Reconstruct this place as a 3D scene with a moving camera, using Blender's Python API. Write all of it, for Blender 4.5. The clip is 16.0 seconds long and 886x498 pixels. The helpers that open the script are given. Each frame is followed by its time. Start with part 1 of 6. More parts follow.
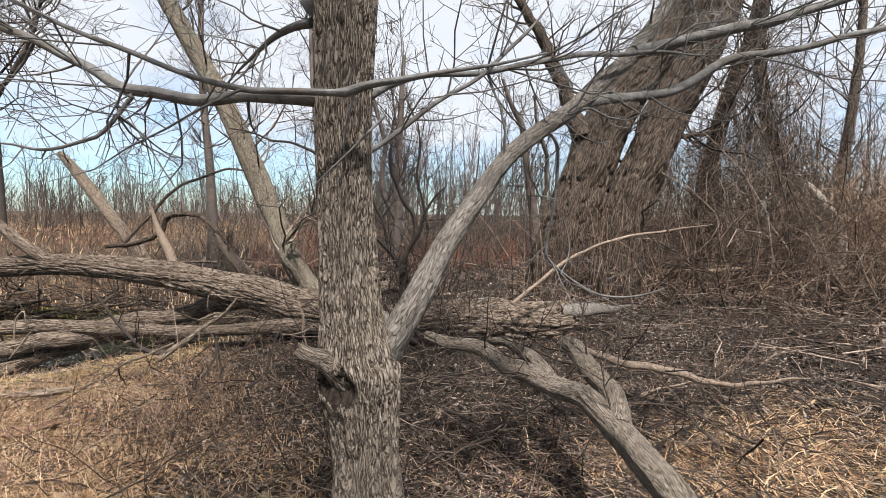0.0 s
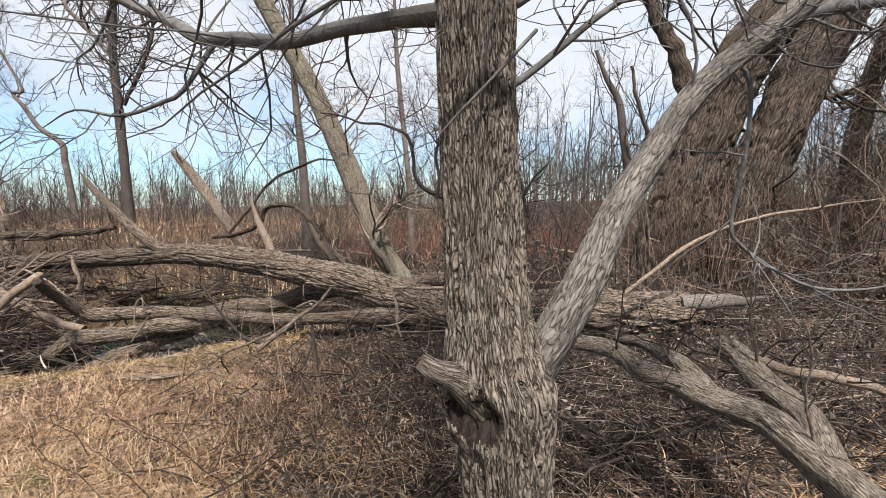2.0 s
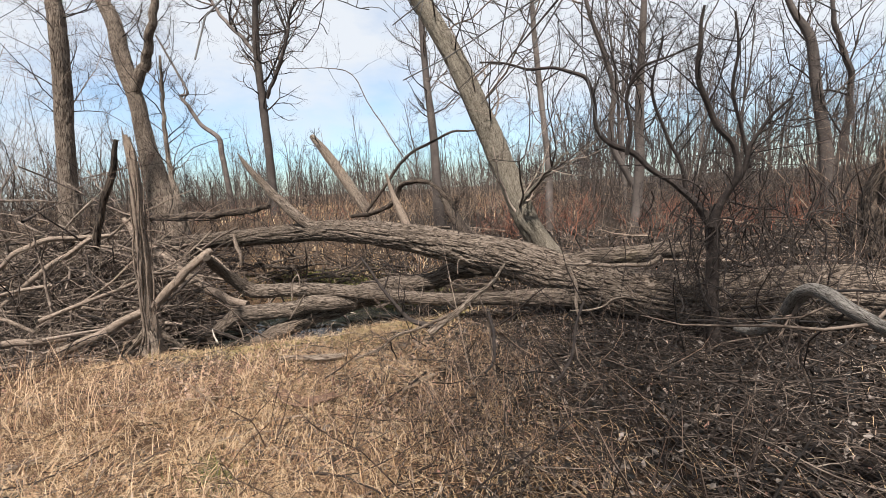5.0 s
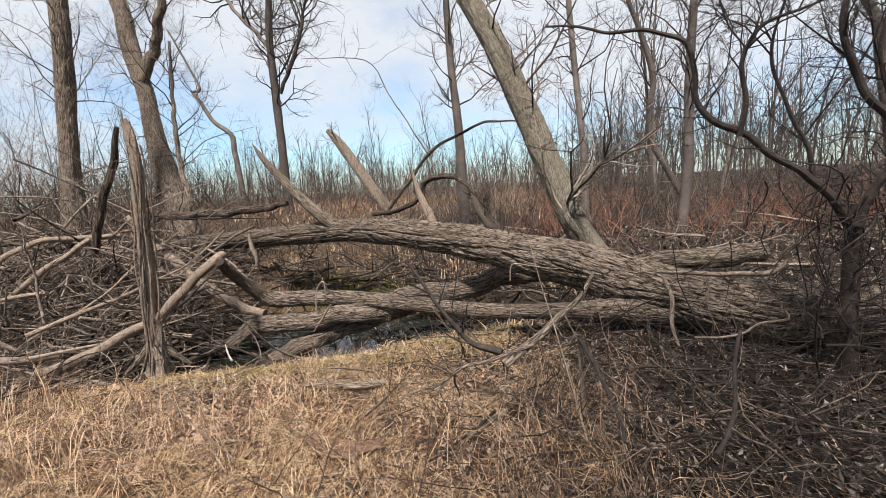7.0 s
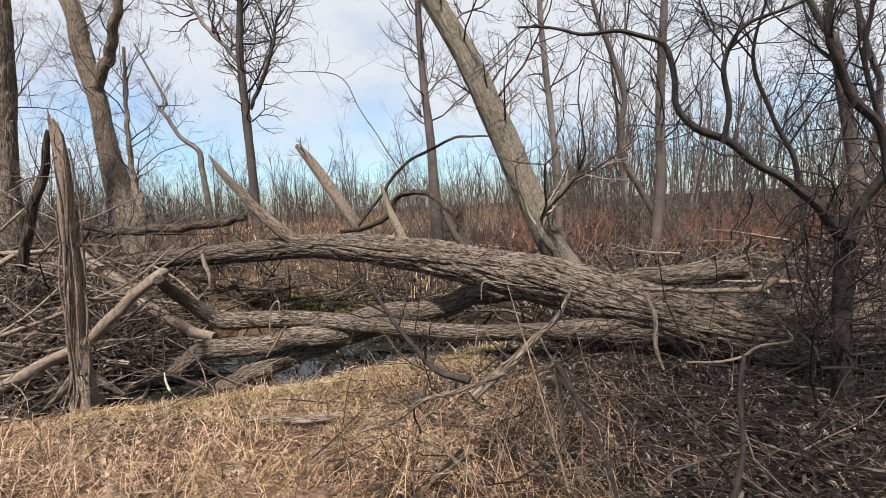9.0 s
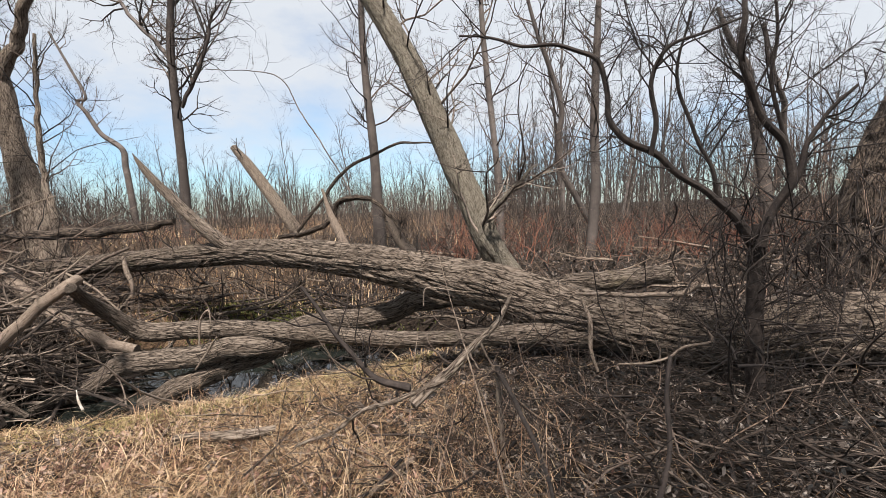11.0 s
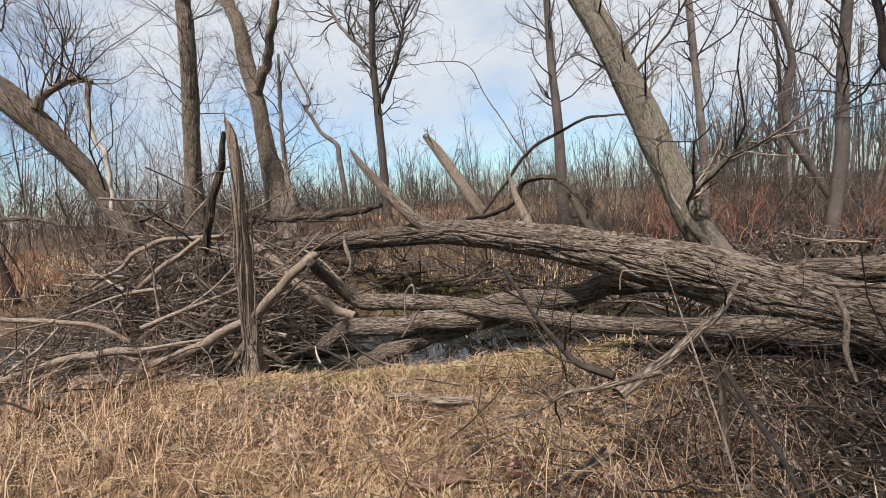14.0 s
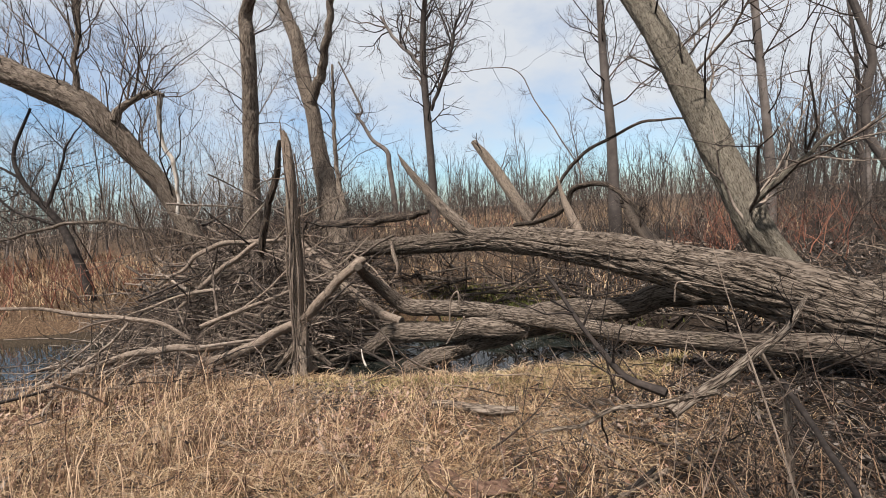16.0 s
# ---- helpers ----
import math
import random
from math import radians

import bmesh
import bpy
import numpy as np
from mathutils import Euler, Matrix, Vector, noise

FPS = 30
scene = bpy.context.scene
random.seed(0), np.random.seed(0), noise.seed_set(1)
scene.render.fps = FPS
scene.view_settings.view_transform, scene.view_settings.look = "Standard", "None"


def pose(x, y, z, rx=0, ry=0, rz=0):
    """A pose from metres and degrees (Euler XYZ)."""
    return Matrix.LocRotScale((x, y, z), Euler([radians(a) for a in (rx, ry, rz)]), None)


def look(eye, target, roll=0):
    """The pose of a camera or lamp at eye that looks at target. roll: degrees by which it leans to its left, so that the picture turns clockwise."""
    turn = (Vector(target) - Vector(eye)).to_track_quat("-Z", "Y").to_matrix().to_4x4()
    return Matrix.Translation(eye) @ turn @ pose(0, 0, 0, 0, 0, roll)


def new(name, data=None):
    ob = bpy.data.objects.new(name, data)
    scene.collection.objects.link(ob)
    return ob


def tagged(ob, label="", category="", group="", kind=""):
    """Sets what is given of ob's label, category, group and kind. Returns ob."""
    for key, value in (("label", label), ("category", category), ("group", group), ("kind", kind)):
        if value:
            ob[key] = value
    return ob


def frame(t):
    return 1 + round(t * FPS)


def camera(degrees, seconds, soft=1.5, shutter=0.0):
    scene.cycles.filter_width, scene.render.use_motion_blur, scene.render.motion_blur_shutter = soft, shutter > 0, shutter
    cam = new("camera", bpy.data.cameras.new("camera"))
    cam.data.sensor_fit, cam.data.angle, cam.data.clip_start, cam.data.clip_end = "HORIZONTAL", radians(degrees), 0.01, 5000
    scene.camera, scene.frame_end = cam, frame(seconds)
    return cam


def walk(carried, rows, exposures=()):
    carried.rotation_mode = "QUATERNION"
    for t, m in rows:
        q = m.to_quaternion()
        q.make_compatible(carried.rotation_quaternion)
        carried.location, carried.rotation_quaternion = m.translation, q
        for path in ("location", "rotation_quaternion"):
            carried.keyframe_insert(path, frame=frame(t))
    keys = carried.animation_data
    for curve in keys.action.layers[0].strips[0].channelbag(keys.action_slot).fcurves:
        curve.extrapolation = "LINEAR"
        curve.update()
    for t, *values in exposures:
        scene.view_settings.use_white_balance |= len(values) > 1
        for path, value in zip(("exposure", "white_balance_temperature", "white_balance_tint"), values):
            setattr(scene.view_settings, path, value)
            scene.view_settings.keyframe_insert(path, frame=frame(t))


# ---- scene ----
cam = camera(86.69, 16.0, soft=0.85)
PATH = [
    (0, (-0.000, 0.000, 1.654), (-0.000, 9.973, 0.920), 0.50),
    (0.5, (-0.076, 0.029, 1.647), (-0.461, 9.986, 0.814), 0.34),
    (1, (-0.109, 0.085, 1.630), (-0.806, 10.012, 0.644), 0.40),
    (1.5, (-0.135, 0.242, 1.615), (-1.376, 10.114, 0.616), -0.51),
    (2, (-0.192, 0.382, 1.596), (-1.917, 10.183, 0.616), -1.03),
    (2.5, (-0.290, 0.474, 1.558), (-2.383, 10.186, 0.423), -0.86),
    (3, (-0.468, 0.574, 1.543), (-2.625, 10.277, 0.446), -1.43),
    (3.5, (-0.563, 0.642, 1.524), (-2.923, 10.288, 0.349), -1.45),
    (4, (-0.647, 0.762, 1.514), (-3.536, 10.273, 0.418), -2.34),
    (4.5, (-0.751, 0.848, 1.489), (-4.264, 10.150, 0.431), -3.25),
    (5, (-0.911, 0.910, 1.454), (-4.930, 9.974, 0.154), -3.23),
    (5.2, (-0.979, 0.932, 1.461), (-5.146, 9.924, 0.126), -3.37),
    (7.3, (-1.586, 1.535, 1.392), (-5.819, 10.501, 0.090), -3.44),
    (7.5, (-1.603, 1.596, 1.365), (-5.879, 10.552, 0.142), -3.57),
    (8, (-1.627, 1.702, 1.348), (-6.111, 10.567, 0.200), -3.86),
    (8.5, (-1.629, 1.733, 1.343), (-5.981, 10.677, 0.318), -3.45),
    (9, (-1.605, 1.753, 1.341), (-5.340, 10.983, 0.415), -2.97),
    (9.5, (-1.586, 1.767, 1.339), (-4.542, 11.274, 0.402), -2.11),
    (9.7, (-1.575, 1.773, 1.343), (-4.178, 11.379, 0.373), -1.92),
    (11.8, (-1.617, 1.783, 1.323), (-4.318, 11.379, 0.534), -2.84),
    (12, (-1.620, 1.792, 1.320), (-4.734, 11.258, 0.480), -3.24),
    (12.5, (-1.639, 1.796, 1.321), (-5.664, 10.900, 0.364), -3.33),
    (13, (-1.660, 1.788, 1.324), (-6.297, 10.585, 0.272), -3.54),
    (13.5, (-1.688, 1.763, 1.332), (-7.017, 10.157, 0.259), -3.78),
    (14, (-1.710, 1.754, 1.337), (-7.669, 9.716, 0.288), -3.99),
    (14.5, (-1.715, 1.749, 1.342), (-8.143, 9.350, 0.390), -4.38),
    (15, (-1.717, 1.747, 1.341), (-8.450, 9.086, 0.444), -4.41),
    (15.5, (-1.713, 1.757, 1.339), (-8.564, 8.988, 0.453), -4.10),
    (16, (-1.703, 1.771, 1.342), (-8.443, 9.109, 0.486), -3.69),
]
walk(cam, [(t, look(eye, target, roll)) for t, eye, target, roll in PATH], exposures=((0, 1.20), (2, 1.18), (5, 1.12), (9, 1.03), (12, 0.98), (16, 0.88)))

# ---- light: thin bright overcast, hazy sun high behind the walker ----
SUN_ELEV, SUN_AZ = 57, 166          # degrees; azimuth from +y towards +x
world = bpy.data.worlds.new("sky")
scene.world = world
world.use_nodes = True
wn, wl = world.node_tree.nodes, world.node_tree.links
wn.clear()
sky = wn.new("ShaderNodeTexSky")
sky.sky_type = "NISHITA"
sky.sun_disc = False
sky.sun_elevation, sky.sun_rotation = radians(SUN_ELEV), radians(SUN_AZ)
sky.air_density, sky.dust_density, sky.ozone_density = 1.0, 0.6, 1.5
sky_level = wn.new("ShaderNodeVectorMath")
sky_level.operation = "SCALE"
sky_level.inputs["Scale"].default_value = 0.082
sky_tint = wn.new("ShaderNodeVectorMath")
sky_tint.operation = "MULTIPLY"
sky_tint.inputs[1].default_value = (0.78, 0.97, 1.08)
wl.new(sky.outputs[0], sky_tint.inputs[0])
wl.new(sky_tint.outputs[0], sky_level.inputs[0])
wcoord = wn.new("ShaderNodeTexCoord")
wmap = wn.new("ShaderNodeMapping")
wmap.inputs["Scale"].default_value = (1.0, 1.0, 2.4)
wl.new(wcoord.outputs["Generated"], wmap.inputs[0])
wnoise = wn.new("ShaderNodeTexNoise")
wnoise.inputs["Scale"].default_value = 1.7
wnoise.inputs["Detail"].default_value = 7
wnoise.inputs["Roughness"].default_value = 0.55
wl.new(wmap.outputs[0], wnoise.inputs["Vector"])
wramp = wn.new("ShaderNodeValToRGB")
wramp.color_ramp.elements[0].position, wramp.color_ramp.elements[0].color = 0.38, (0.10, 0.10, 0.10, 1)
wramp.color_ramp.elements[1].position, wramp.color_ramp.elements[1].color = 0.60, (0.95, 0.95, 0.95, 1)
wsep = wn.new("ShaderNodeSeparateXYZ")
wl.new(wcoord.outputs["Generated"], wsep.inputs[0])
wlift = wn.new("ShaderNodeMath")
wlift.operation = "MULTIPLY_ADD"
wlift.inputs[1].default_value = 0.55
wl.new(wsep.outputs[2], wlift.inputs[0])
wcloud = wn.new("ShaderNodeMath")
wcloud.operation = "ADD"
wl.new(wnoise.outputs[0], wlift.inputs[2])
wl.new(wlift.outputs[0], wcloud.inputs[0])
wcloud.inputs[1].default_value = -0.115
wl.new(wcloud.outputs[0], wramp.inputs[0])
wmix = wn.new("ShaderNodeMix")
wmix.data_type = "RGBA"
wl.new(wramp.outputs[0], wmix.inputs[0])
wl.new(sky_level.outputs[0], wmix.inputs[6])
wmix.inputs[7].default_value = (0.400, 0.417, 0.443, 1)
wbg = wn.new("ShaderNodeBackground")
wbg.inputs[1].default_value = 1.0
wl.new(wmix.outputs[2], wbg.inputs[0])
wout = wn.new("ShaderNodeOutputWorld")
wl.new(wbg.outputs[0], wout.inputs[0])

sun = new("sun", bpy.data.lights.new("sun", "SUN"))
sun.data.energy, sun.data.angle, sun.data.color = 5.0, radians(5), (1.0, 0.95, 0.89)
sa, se = radians(SUN_AZ), radians(SUN_ELEV)
sun.matrix_world = look((math.sin(sa) * math.cos(se) * 50, math.cos(sa) * math.cos(se) * 50, math.sin(se) * 50), (0, 0, 0))


# ---- materials ----
ALBEDO_SCALE = 0.74          # every base colour below is scaled by this much to balance sun, sky and exposure


# scales a base colour evenly to suit the exposure
def damp(colour):
    return (*(ALBEDO_SCALE * v for v in colour), 1)


def ramp_mat(name, stops, scale=6.0, stretch=(1, 1, 1), detail=8, rough=0.85, bump=0.4, bump_scale=60.0, dist=0.01,
             stain=None, stain_scale=1.3, stain_at=(0.5, 0.68), per_piece=0.0, per_object=0.0, coords="Object", spec=0.3):
    """Noise-driven colour in stops, a second slow stain layer, and fine relief."""
    m = bpy.data.materials.new(name)
    m.use_nodes = True
    n, l = m.node_tree.nodes, m.node_tree.links
    bsdf = n["Principled BSDF"]
    bsdf.inputs["Roughness"].default_value = rough
    bsdf.inputs["Specular IOR Level"].default_value = spec
    co = n.new("ShaderNodeTexCoord")
    mp = n.new("ShaderNodeMapping")
    mp.inputs["Scale"].default_value = stretch
    l.new(co.outputs[coords], mp.inputs[0])
    tx = n.new("ShaderNodeTexNoise")
    tx.inputs["Scale"].default_value, tx.inputs["Detail"].default_value, tx.inputs["Roughness"].default_value = scale, detail, 0.65
    l.new(mp.outputs[0], tx.inputs["Vector"])
    rp = n.new("ShaderNodeValToRGB")
    while len(rp.color_ramp.elements) < len(stops):
        rp.color_ramp.elements.new(0.5)
    for e, (pos, col) in zip(rp.color_ramp.elements, stops):
        e.position, e.color = pos, damp(col)
    fac = tx.outputs[0]
    if per_piece or per_object:
        if per_piece:
            geo = n.new("ShaderNodeNewGeometry")
            rnd = geo.outputs["Random Per Island"]
        else:
            inf = n.new("ShaderNodeObjectInfo")
            rnd = inf.outputs["Random"]
        mm = n.new("ShaderNodeMath")
        mm.operation = "MULTIPLY_ADD"
        l.new(rnd, mm.inputs[0])
        mm.inputs[1].default_value = per_piece or per_object
        m2 = n.new("ShaderNodeMath")
        m2.operation = "ADD"
        m2.inputs[1].default_value = -(per_piece or per_object) / 2
        l.new(tx.outputs[0], m2.inputs[0])
        l.new(m2.outputs[0], mm.inputs[2])
        fac = mm.outputs[0]
    l.new(fac, rp.inputs[0])
    col = rp.outputs[0]
    if stain:
        t2 = n.new("ShaderNodeTexNoise")
        t2.inputs["Scale"].default_value, t2.inputs["Detail"].default_value = stain_scale, 5
        l.new(co.outputs[coords], t2.inputs["Vector"])
        mr = n.new("ShaderNodeMapRange")
        mr.inputs[1].default_value, mr.inputs[2].default_value = stain_at
        l.new(t2.outputs[0], mr.inputs[0])
        mx = n.new("ShaderNodeMix")
        mx.data_type = "RGBA"
        l.new(mr.outputs[0], mx.inputs[0])
        l.new(col, mx.inputs[6])
        mx.inputs[7].default_value = damp(stain)
        col = mx.outputs[2]
    l.new(col, bsdf.inputs["Base Color"])
    if bump:
        tb = n.new("ShaderNodeTexNoise")
        tb.inputs["Scale"].default_value, tb.inputs["Detail"].default_value = bump_scale, 6
        l.new(mp.outputs[0], tb.inputs["Vector"])
        bp = n.new("ShaderNodeBump")
        bp.inputs["Strength"].default_value, bp.inputs["Distance"].default_value = bump, dist
        l.new(tb.outputs[0], bp.inputs["Height"])
        l.new(bp.outputs[0], bsdf.inputs["Normal"])
    return m


def bark_mat(name, dark, mid, light, moss=None, moss_at=(0.55, 0.75), scale=1.0, depth=0.02, cells=(112, 13), warp_by=1.3):
    """Furrowed bark: the mesh carries a 'uv' along (v, metres) and around (u, metres) the limb; ridges run along it."""
    m = bpy.data.materials.new(name)
    m.use_nodes = True
    n, l = m.node_tree.nodes, m.node_tree.links
    bsdf = n["Principled BSDF"]
    bsdf.inputs["Roughness"].default_value = 0.9
    bsdf.inputs["Specular IOR Level"].default_value = 0.2
    uv = n.new("ShaderNodeUVMap")
    uv.uv_map = "uv"
    mp = n.new("ShaderNodeMapping")
    mp.inputs["Scale"].default_value = (cells[0] * scale, cells[1] * scale, 1)
    l.new(uv.outputs[0], mp.inputs[0])
    warp = n.new("ShaderNodeTexNoise")
    warp.inputs["Scale"].default_value, warp.inputs["Detail"].default_value = 0.9, 3
    l.new(mp.outputs[0], warp.inputs["Vector"])
    wadd = n.new("ShaderNodeVectorMath")
    wadd.operation = "MULTIPLY_ADD"
    wadd.inputs[1].default_value = (warp_by, warp_by, 0)
    l.new(warp.outputs["Color"], wadd.inputs[0])
    l.new(mp.outputs[0], wadd.inputs[2])
    vo = n.new("ShaderNodeTexVoronoi")
    vo.feature = "DISTANCE_TO_EDGE"
    vo.inputs["Scale"].default_value = 1.0
    l.new(wadd.outputs[0], vo.inputs["Vector"])
    fine = n.new("ShaderNodeTexNoise")
    fine.inputs["Scale"].default_value, fine.inputs["Detail"].default_value, fine.inputs["Roughness"].default_value = 3.0, 8, 0.7
    grain = n.new("ShaderNodeMapping")
    grain.inputs["Scale"].default_value = (cells[0] * scale * 0.5, cells[0] * scale * 0.22, 1)
    l.new(uv.outputs[0], grain.inputs[0])
    l.new(grain.outputs[0], fine.inputs["Vector"])
    mul = n.new("ShaderNodeMapRange")
    mul.inputs[1].default_value, mul.inputs[2].default_value, mul.inputs[4].default_value = 0.0, 0.16, 0.30
    l.new(vo.outputs["Distance"], mul.inputs[0])
    mid_n = n.new("ShaderNodeTexNoise")
    mid_n.inputs["Scale"].default_value, mid_n.inputs["Detail"].default_value, mid_n.inputs["Distortion"].default_value = 1.0, 3, 0.35
    l.new(mp.outputs[0], mid_n.inputs["Vector"])
    fold = n.new("ShaderNodeMath")
    fold.operation = "SUBTRACT"
    fold.inputs[1].default_value = 0.5
    l.new(mid_n.outputs[0], fold.inputs[0])
    fold2 = n.new("ShaderNodeMath")
    fold2.operation = "ABSOLUTE"
    l.new(fold.outputs[0], fold2.inputs[0])
    fold3 = n.new("ShaderNodeMapRange")
    fold3.inputs[1].default_value, fold3.inputs[2].default_value, fold3.inputs[4].default_value = 0.0, 0.060, 0.50
    l.new(fold2.outputs[0], fold3.inputs[0])
    both = n.new("ShaderNodeMath")
    both.operation = "ADD"
    l.new(mul.outputs[0], both.inputs[0])
    l.new(fold3.outputs[0], both.inputs[1])
    hh = n.new("ShaderNodeMath")
    hh.operation = "MULTIPLY_ADD"
    l.new(fine.outputs[0], hh.inputs[0])
    hh.inputs[1].default_value = 0.55
    l.new(both.outputs[0], hh.inputs[2])
    rp = n.new("ShaderNodeValToRGB")
    rp.color_ramp.elements.new(0.5)
    for e, (pos, c) in zip(rp.color_ramp.elements, ((0.24, dark), (0.50, mid), (0.82, light))):
        e.position, e.color = pos, damp(c)
    sc = n.new("ShaderNodeMath")
    sc.operation = "MULTIPLY"
    sc.inputs[1].default_value = 0.68
    l.new(hh.outputs[0], sc.inputs[0])
    l.new(sc.outputs[0], rp.inputs[0])
    col = rp.outputs[0]
    co = n.new("ShaderNodeTexCoord")
    for tint, at, s2 in ((moss, moss_at, 2.1), (tuple(0.72 * v for v in mid), (0.5, 0.7), 0.8)):
        if not tint:
            continue
        t2 = n.new("ShaderNodeTexNoise")
        t2.inputs["Scale"].default_value, t2.inputs["Detail"].default_value, t2.inputs["Roughness"].default_value = s2, 9, 0.7
        l.new(co.outputs["Object"], t2.inputs["Vector"])
        mr = n.new("ShaderNodeMapRange")
        mr.inputs[1].default_value, mr.inputs[2].default_value, mr.inputs[4].default_value = at[0], at[1], 0.6
        l.new(t2.outputs[0], mr.inputs[0])
        mx = n.new("ShaderNodeMix")
        mx.data_type = "RGBA"
        l.new(mr.outputs[0], mx.inputs[0])
        l.new(col, mx.inputs[6])
        mx.inputs[7].default_value = damp(tint)
        col = mx.outputs[2]
    l.new(col, bsdf.inputs["Base Color"])
    bp = n.new("ShaderNodeBump")
    bp.inputs["Strength"].default_value, bp.inputs["Distance"].default_value = 1.0, depth
    l.new(hh.outputs[0], bp.inputs["Height"])
    l.new(bp.outputs[0], bsdf.inputs["Normal"])
    return m


M_BARK = bark_mat("bark_grey_furrowed", (0.034, 0.025, 0.019), (0.160, 0.128, 0.102), (0.39, 0.332, 0.276), (0.12, 0.115, 0.050), depth=0.012, cells=(125, 18), warp_by=0.9)
M_BARK_LIMB = bark_mat("bark_grey_limb", (0.045, 0.037, 0.031), (0.157, 0.138, 0.120), (0.290, 0.262, 0.236), scale=1.2, depth=0.006, cells=(110, 18), warp_by=1.0)
M_SHRUB = ramp_mat("dark_shrub_bark", ((0.3, (0.014, 0.010, 0.009)), (0.6, (0.04, 0.029, 0.024)), (0.85, (0.10, 0.078, 0.065))), scale=18, bump=0.4, per_piece=0.4)
M_BARK_DARK = bark_mat("bark_dark_willow", (0.006, 0.004, 0.003), (0.068, 0.050, 0.038), (0.185, 0.140, 0.108), scale=0.5, depth=0.035, cells=(64, 9), warp_by=1.0)
M_BARK_LOG = bark_mat("bark_weathered_log", (0.012, 0.008, 0.006), (0.128, 0.096, 0.073), (0.280, 0.222, 0.177), (0.124, 0.104, 0.040), (0.6, 0.8), scale=0.6, depth=0.025, cells=(76, 12), warp_by=0.9)
M_BARK_TREE = bark_mat("bark_brown_tree", (0.020, 0.014, 0.010), (0.190, 0.142, 0.108), (0.390, 0.315, 0.250), scale=0.8, depth=0.02, cells=(62, 9), warp_by=0.9)
M_BARK_PALE = bark_mat("bark_pale_grey", (0.040, 0.032, 0.023), (0.170, 0.142, 0.108), (0.300, 0.258, 0.205), scale=0.9, depth=0.010, cells=(62, 13), warp_by=0.9)
M_LIMB = ramp_mat("bark_smooth_limb", ((0.3, (0.068, 0.065, 0.062)), (0.55, (0.146, 0.140, 0.135)), (0.75, (0.231, 0.227, 0.223))), scale=22, stretch=(1, 1, 1),
                  bump=0.5, bump_scale=70, stain=(0.088, 0.073, 0.058), stain_scale=6)
M_DEAD = bark_mat("weathered_deadwood", (0.074, 0.052, 0.038), (0.250, 0.187, 0.143), (0.423, 0.334, 0.267), scale=1.5, depth=0.004)
M_WHITE = ramp_mat("bare_white_wood", ((0.3, (0.328, 0.277, 0.226)), (0.6, (0.515, 0.462, 0.406)), (0.8, (0.585, 0.539, 0.484))), scale=20, bump=0.4, stain=(0.234, 0.169, 0.117), stain_scale=8)
M_TWIG = ramp_mat("twig_bark", ((0.3, (0.012, 0.008, 0.006)), (0.6, (0.060, 0.042, 0.032)), (0.82, (0.230, 0.172, 0.135))), scale=18, bump=0.3, per_piece=0.5)
M_TWIG_GREY = ramp_mat("twig_grey", ((0.28, (0.020, 0.014, 0.011)), (0.55, (0.110, 0.080, 0.062)), (0.8, (0.370, 0.290, 0.232))), scale=18, bump=0.3, per_piece=0.5)
M_TWIG_RED = ramp_mat("twig_reddish", ((0.3, (0.090, 0.036, 0.026)), (0.6, (0.260, 0.100, 0.062)), (0.8, (0.420, 0.200, 0.130))), scale=12, bump=0.2, per_piece=0.6)
M_VINE = ramp_mat("vine_brown", ((0.3, (0.026, 0.015, 0.010)), (0.6, (0.145, 0.094, 0.067)), (0.82, (0.360, 0.254, 0.190))), scale=12, bump=0.2, per_piece=0.6)
M_FAR = ramp_mat("far_bark", ((0.3, (0.060, 0.047, 0.041)), (0.6, (0.119, 0.096, 0.084)), (0.8, (0.204, 0.171, 0.152))), scale=3, bump=0.3, per_object=0.4)
M_GRASS = ramp_mat("dry_grass", ((0.2, (0.070, 0.036, 0.017)), (0.42, (0.210, 0.115, 0.058)), (0.62, (0.395, 0.244, 0.130)), (0.85, (0.600, 0.445, 0.285))), scale=9, bump=0, per_piece=0.95, rough=0.8)
# tones set below natural leaf colour, to bring the ground's brightness down
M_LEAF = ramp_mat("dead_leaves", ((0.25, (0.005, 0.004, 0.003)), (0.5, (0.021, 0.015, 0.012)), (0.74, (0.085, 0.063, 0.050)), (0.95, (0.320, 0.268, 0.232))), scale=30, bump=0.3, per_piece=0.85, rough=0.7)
M_CHIP = ramp_mat("bark_chips_and_leaves", ((0.2, (0.032, 0.015, 0.011)), (0.45, (0.165, 0.082, 0.058)), (0.65, (0.330, 0.185, 0.138)), (0.85, (0.500, 0.355, 0.285))), scale=30, bump=0.3, per_piece=0.9, rough=0.8)
M_MOSS = ramp_mat("green_moss", ((0.3, (0.05, 0.06, 0.012)), (0.6, (0.13, 0.14, 0.03)), (0.8, (0.22, 0.21, 0.06))), scale=25, bump=0.8, bump_scale=120, dist=0.02, per_piece=0.5)
M_GREENING = ramp_mat("greening_grass", ((0.25, (0.110, 0.085, 0.025)), (0.5, (0.240, 0.190, 0.062)), (0.8, (0.420, 0.340, 0.150))), scale=9, bump=0, per_piece=0.9)
M_STALK = ramp_mat("dry_stalks", ((0.25, (0.090, 0.046, 0.027)), (0.5, (0.270, 0.160, 0.094)), (0.8, (0.500, 0.350, 0.230))), scale=9, bump=0, per_piece=0.9)
M_ROT = ramp_mat("rotten_orange_wood", ((0.3, (0.107, 0.056, 0.029)), (0.55, (0.215, 0.131, 0.070)), (0.8, (0.277, 0.202, 0.128))), scale=16, bump=0.7, bump_scale=50)
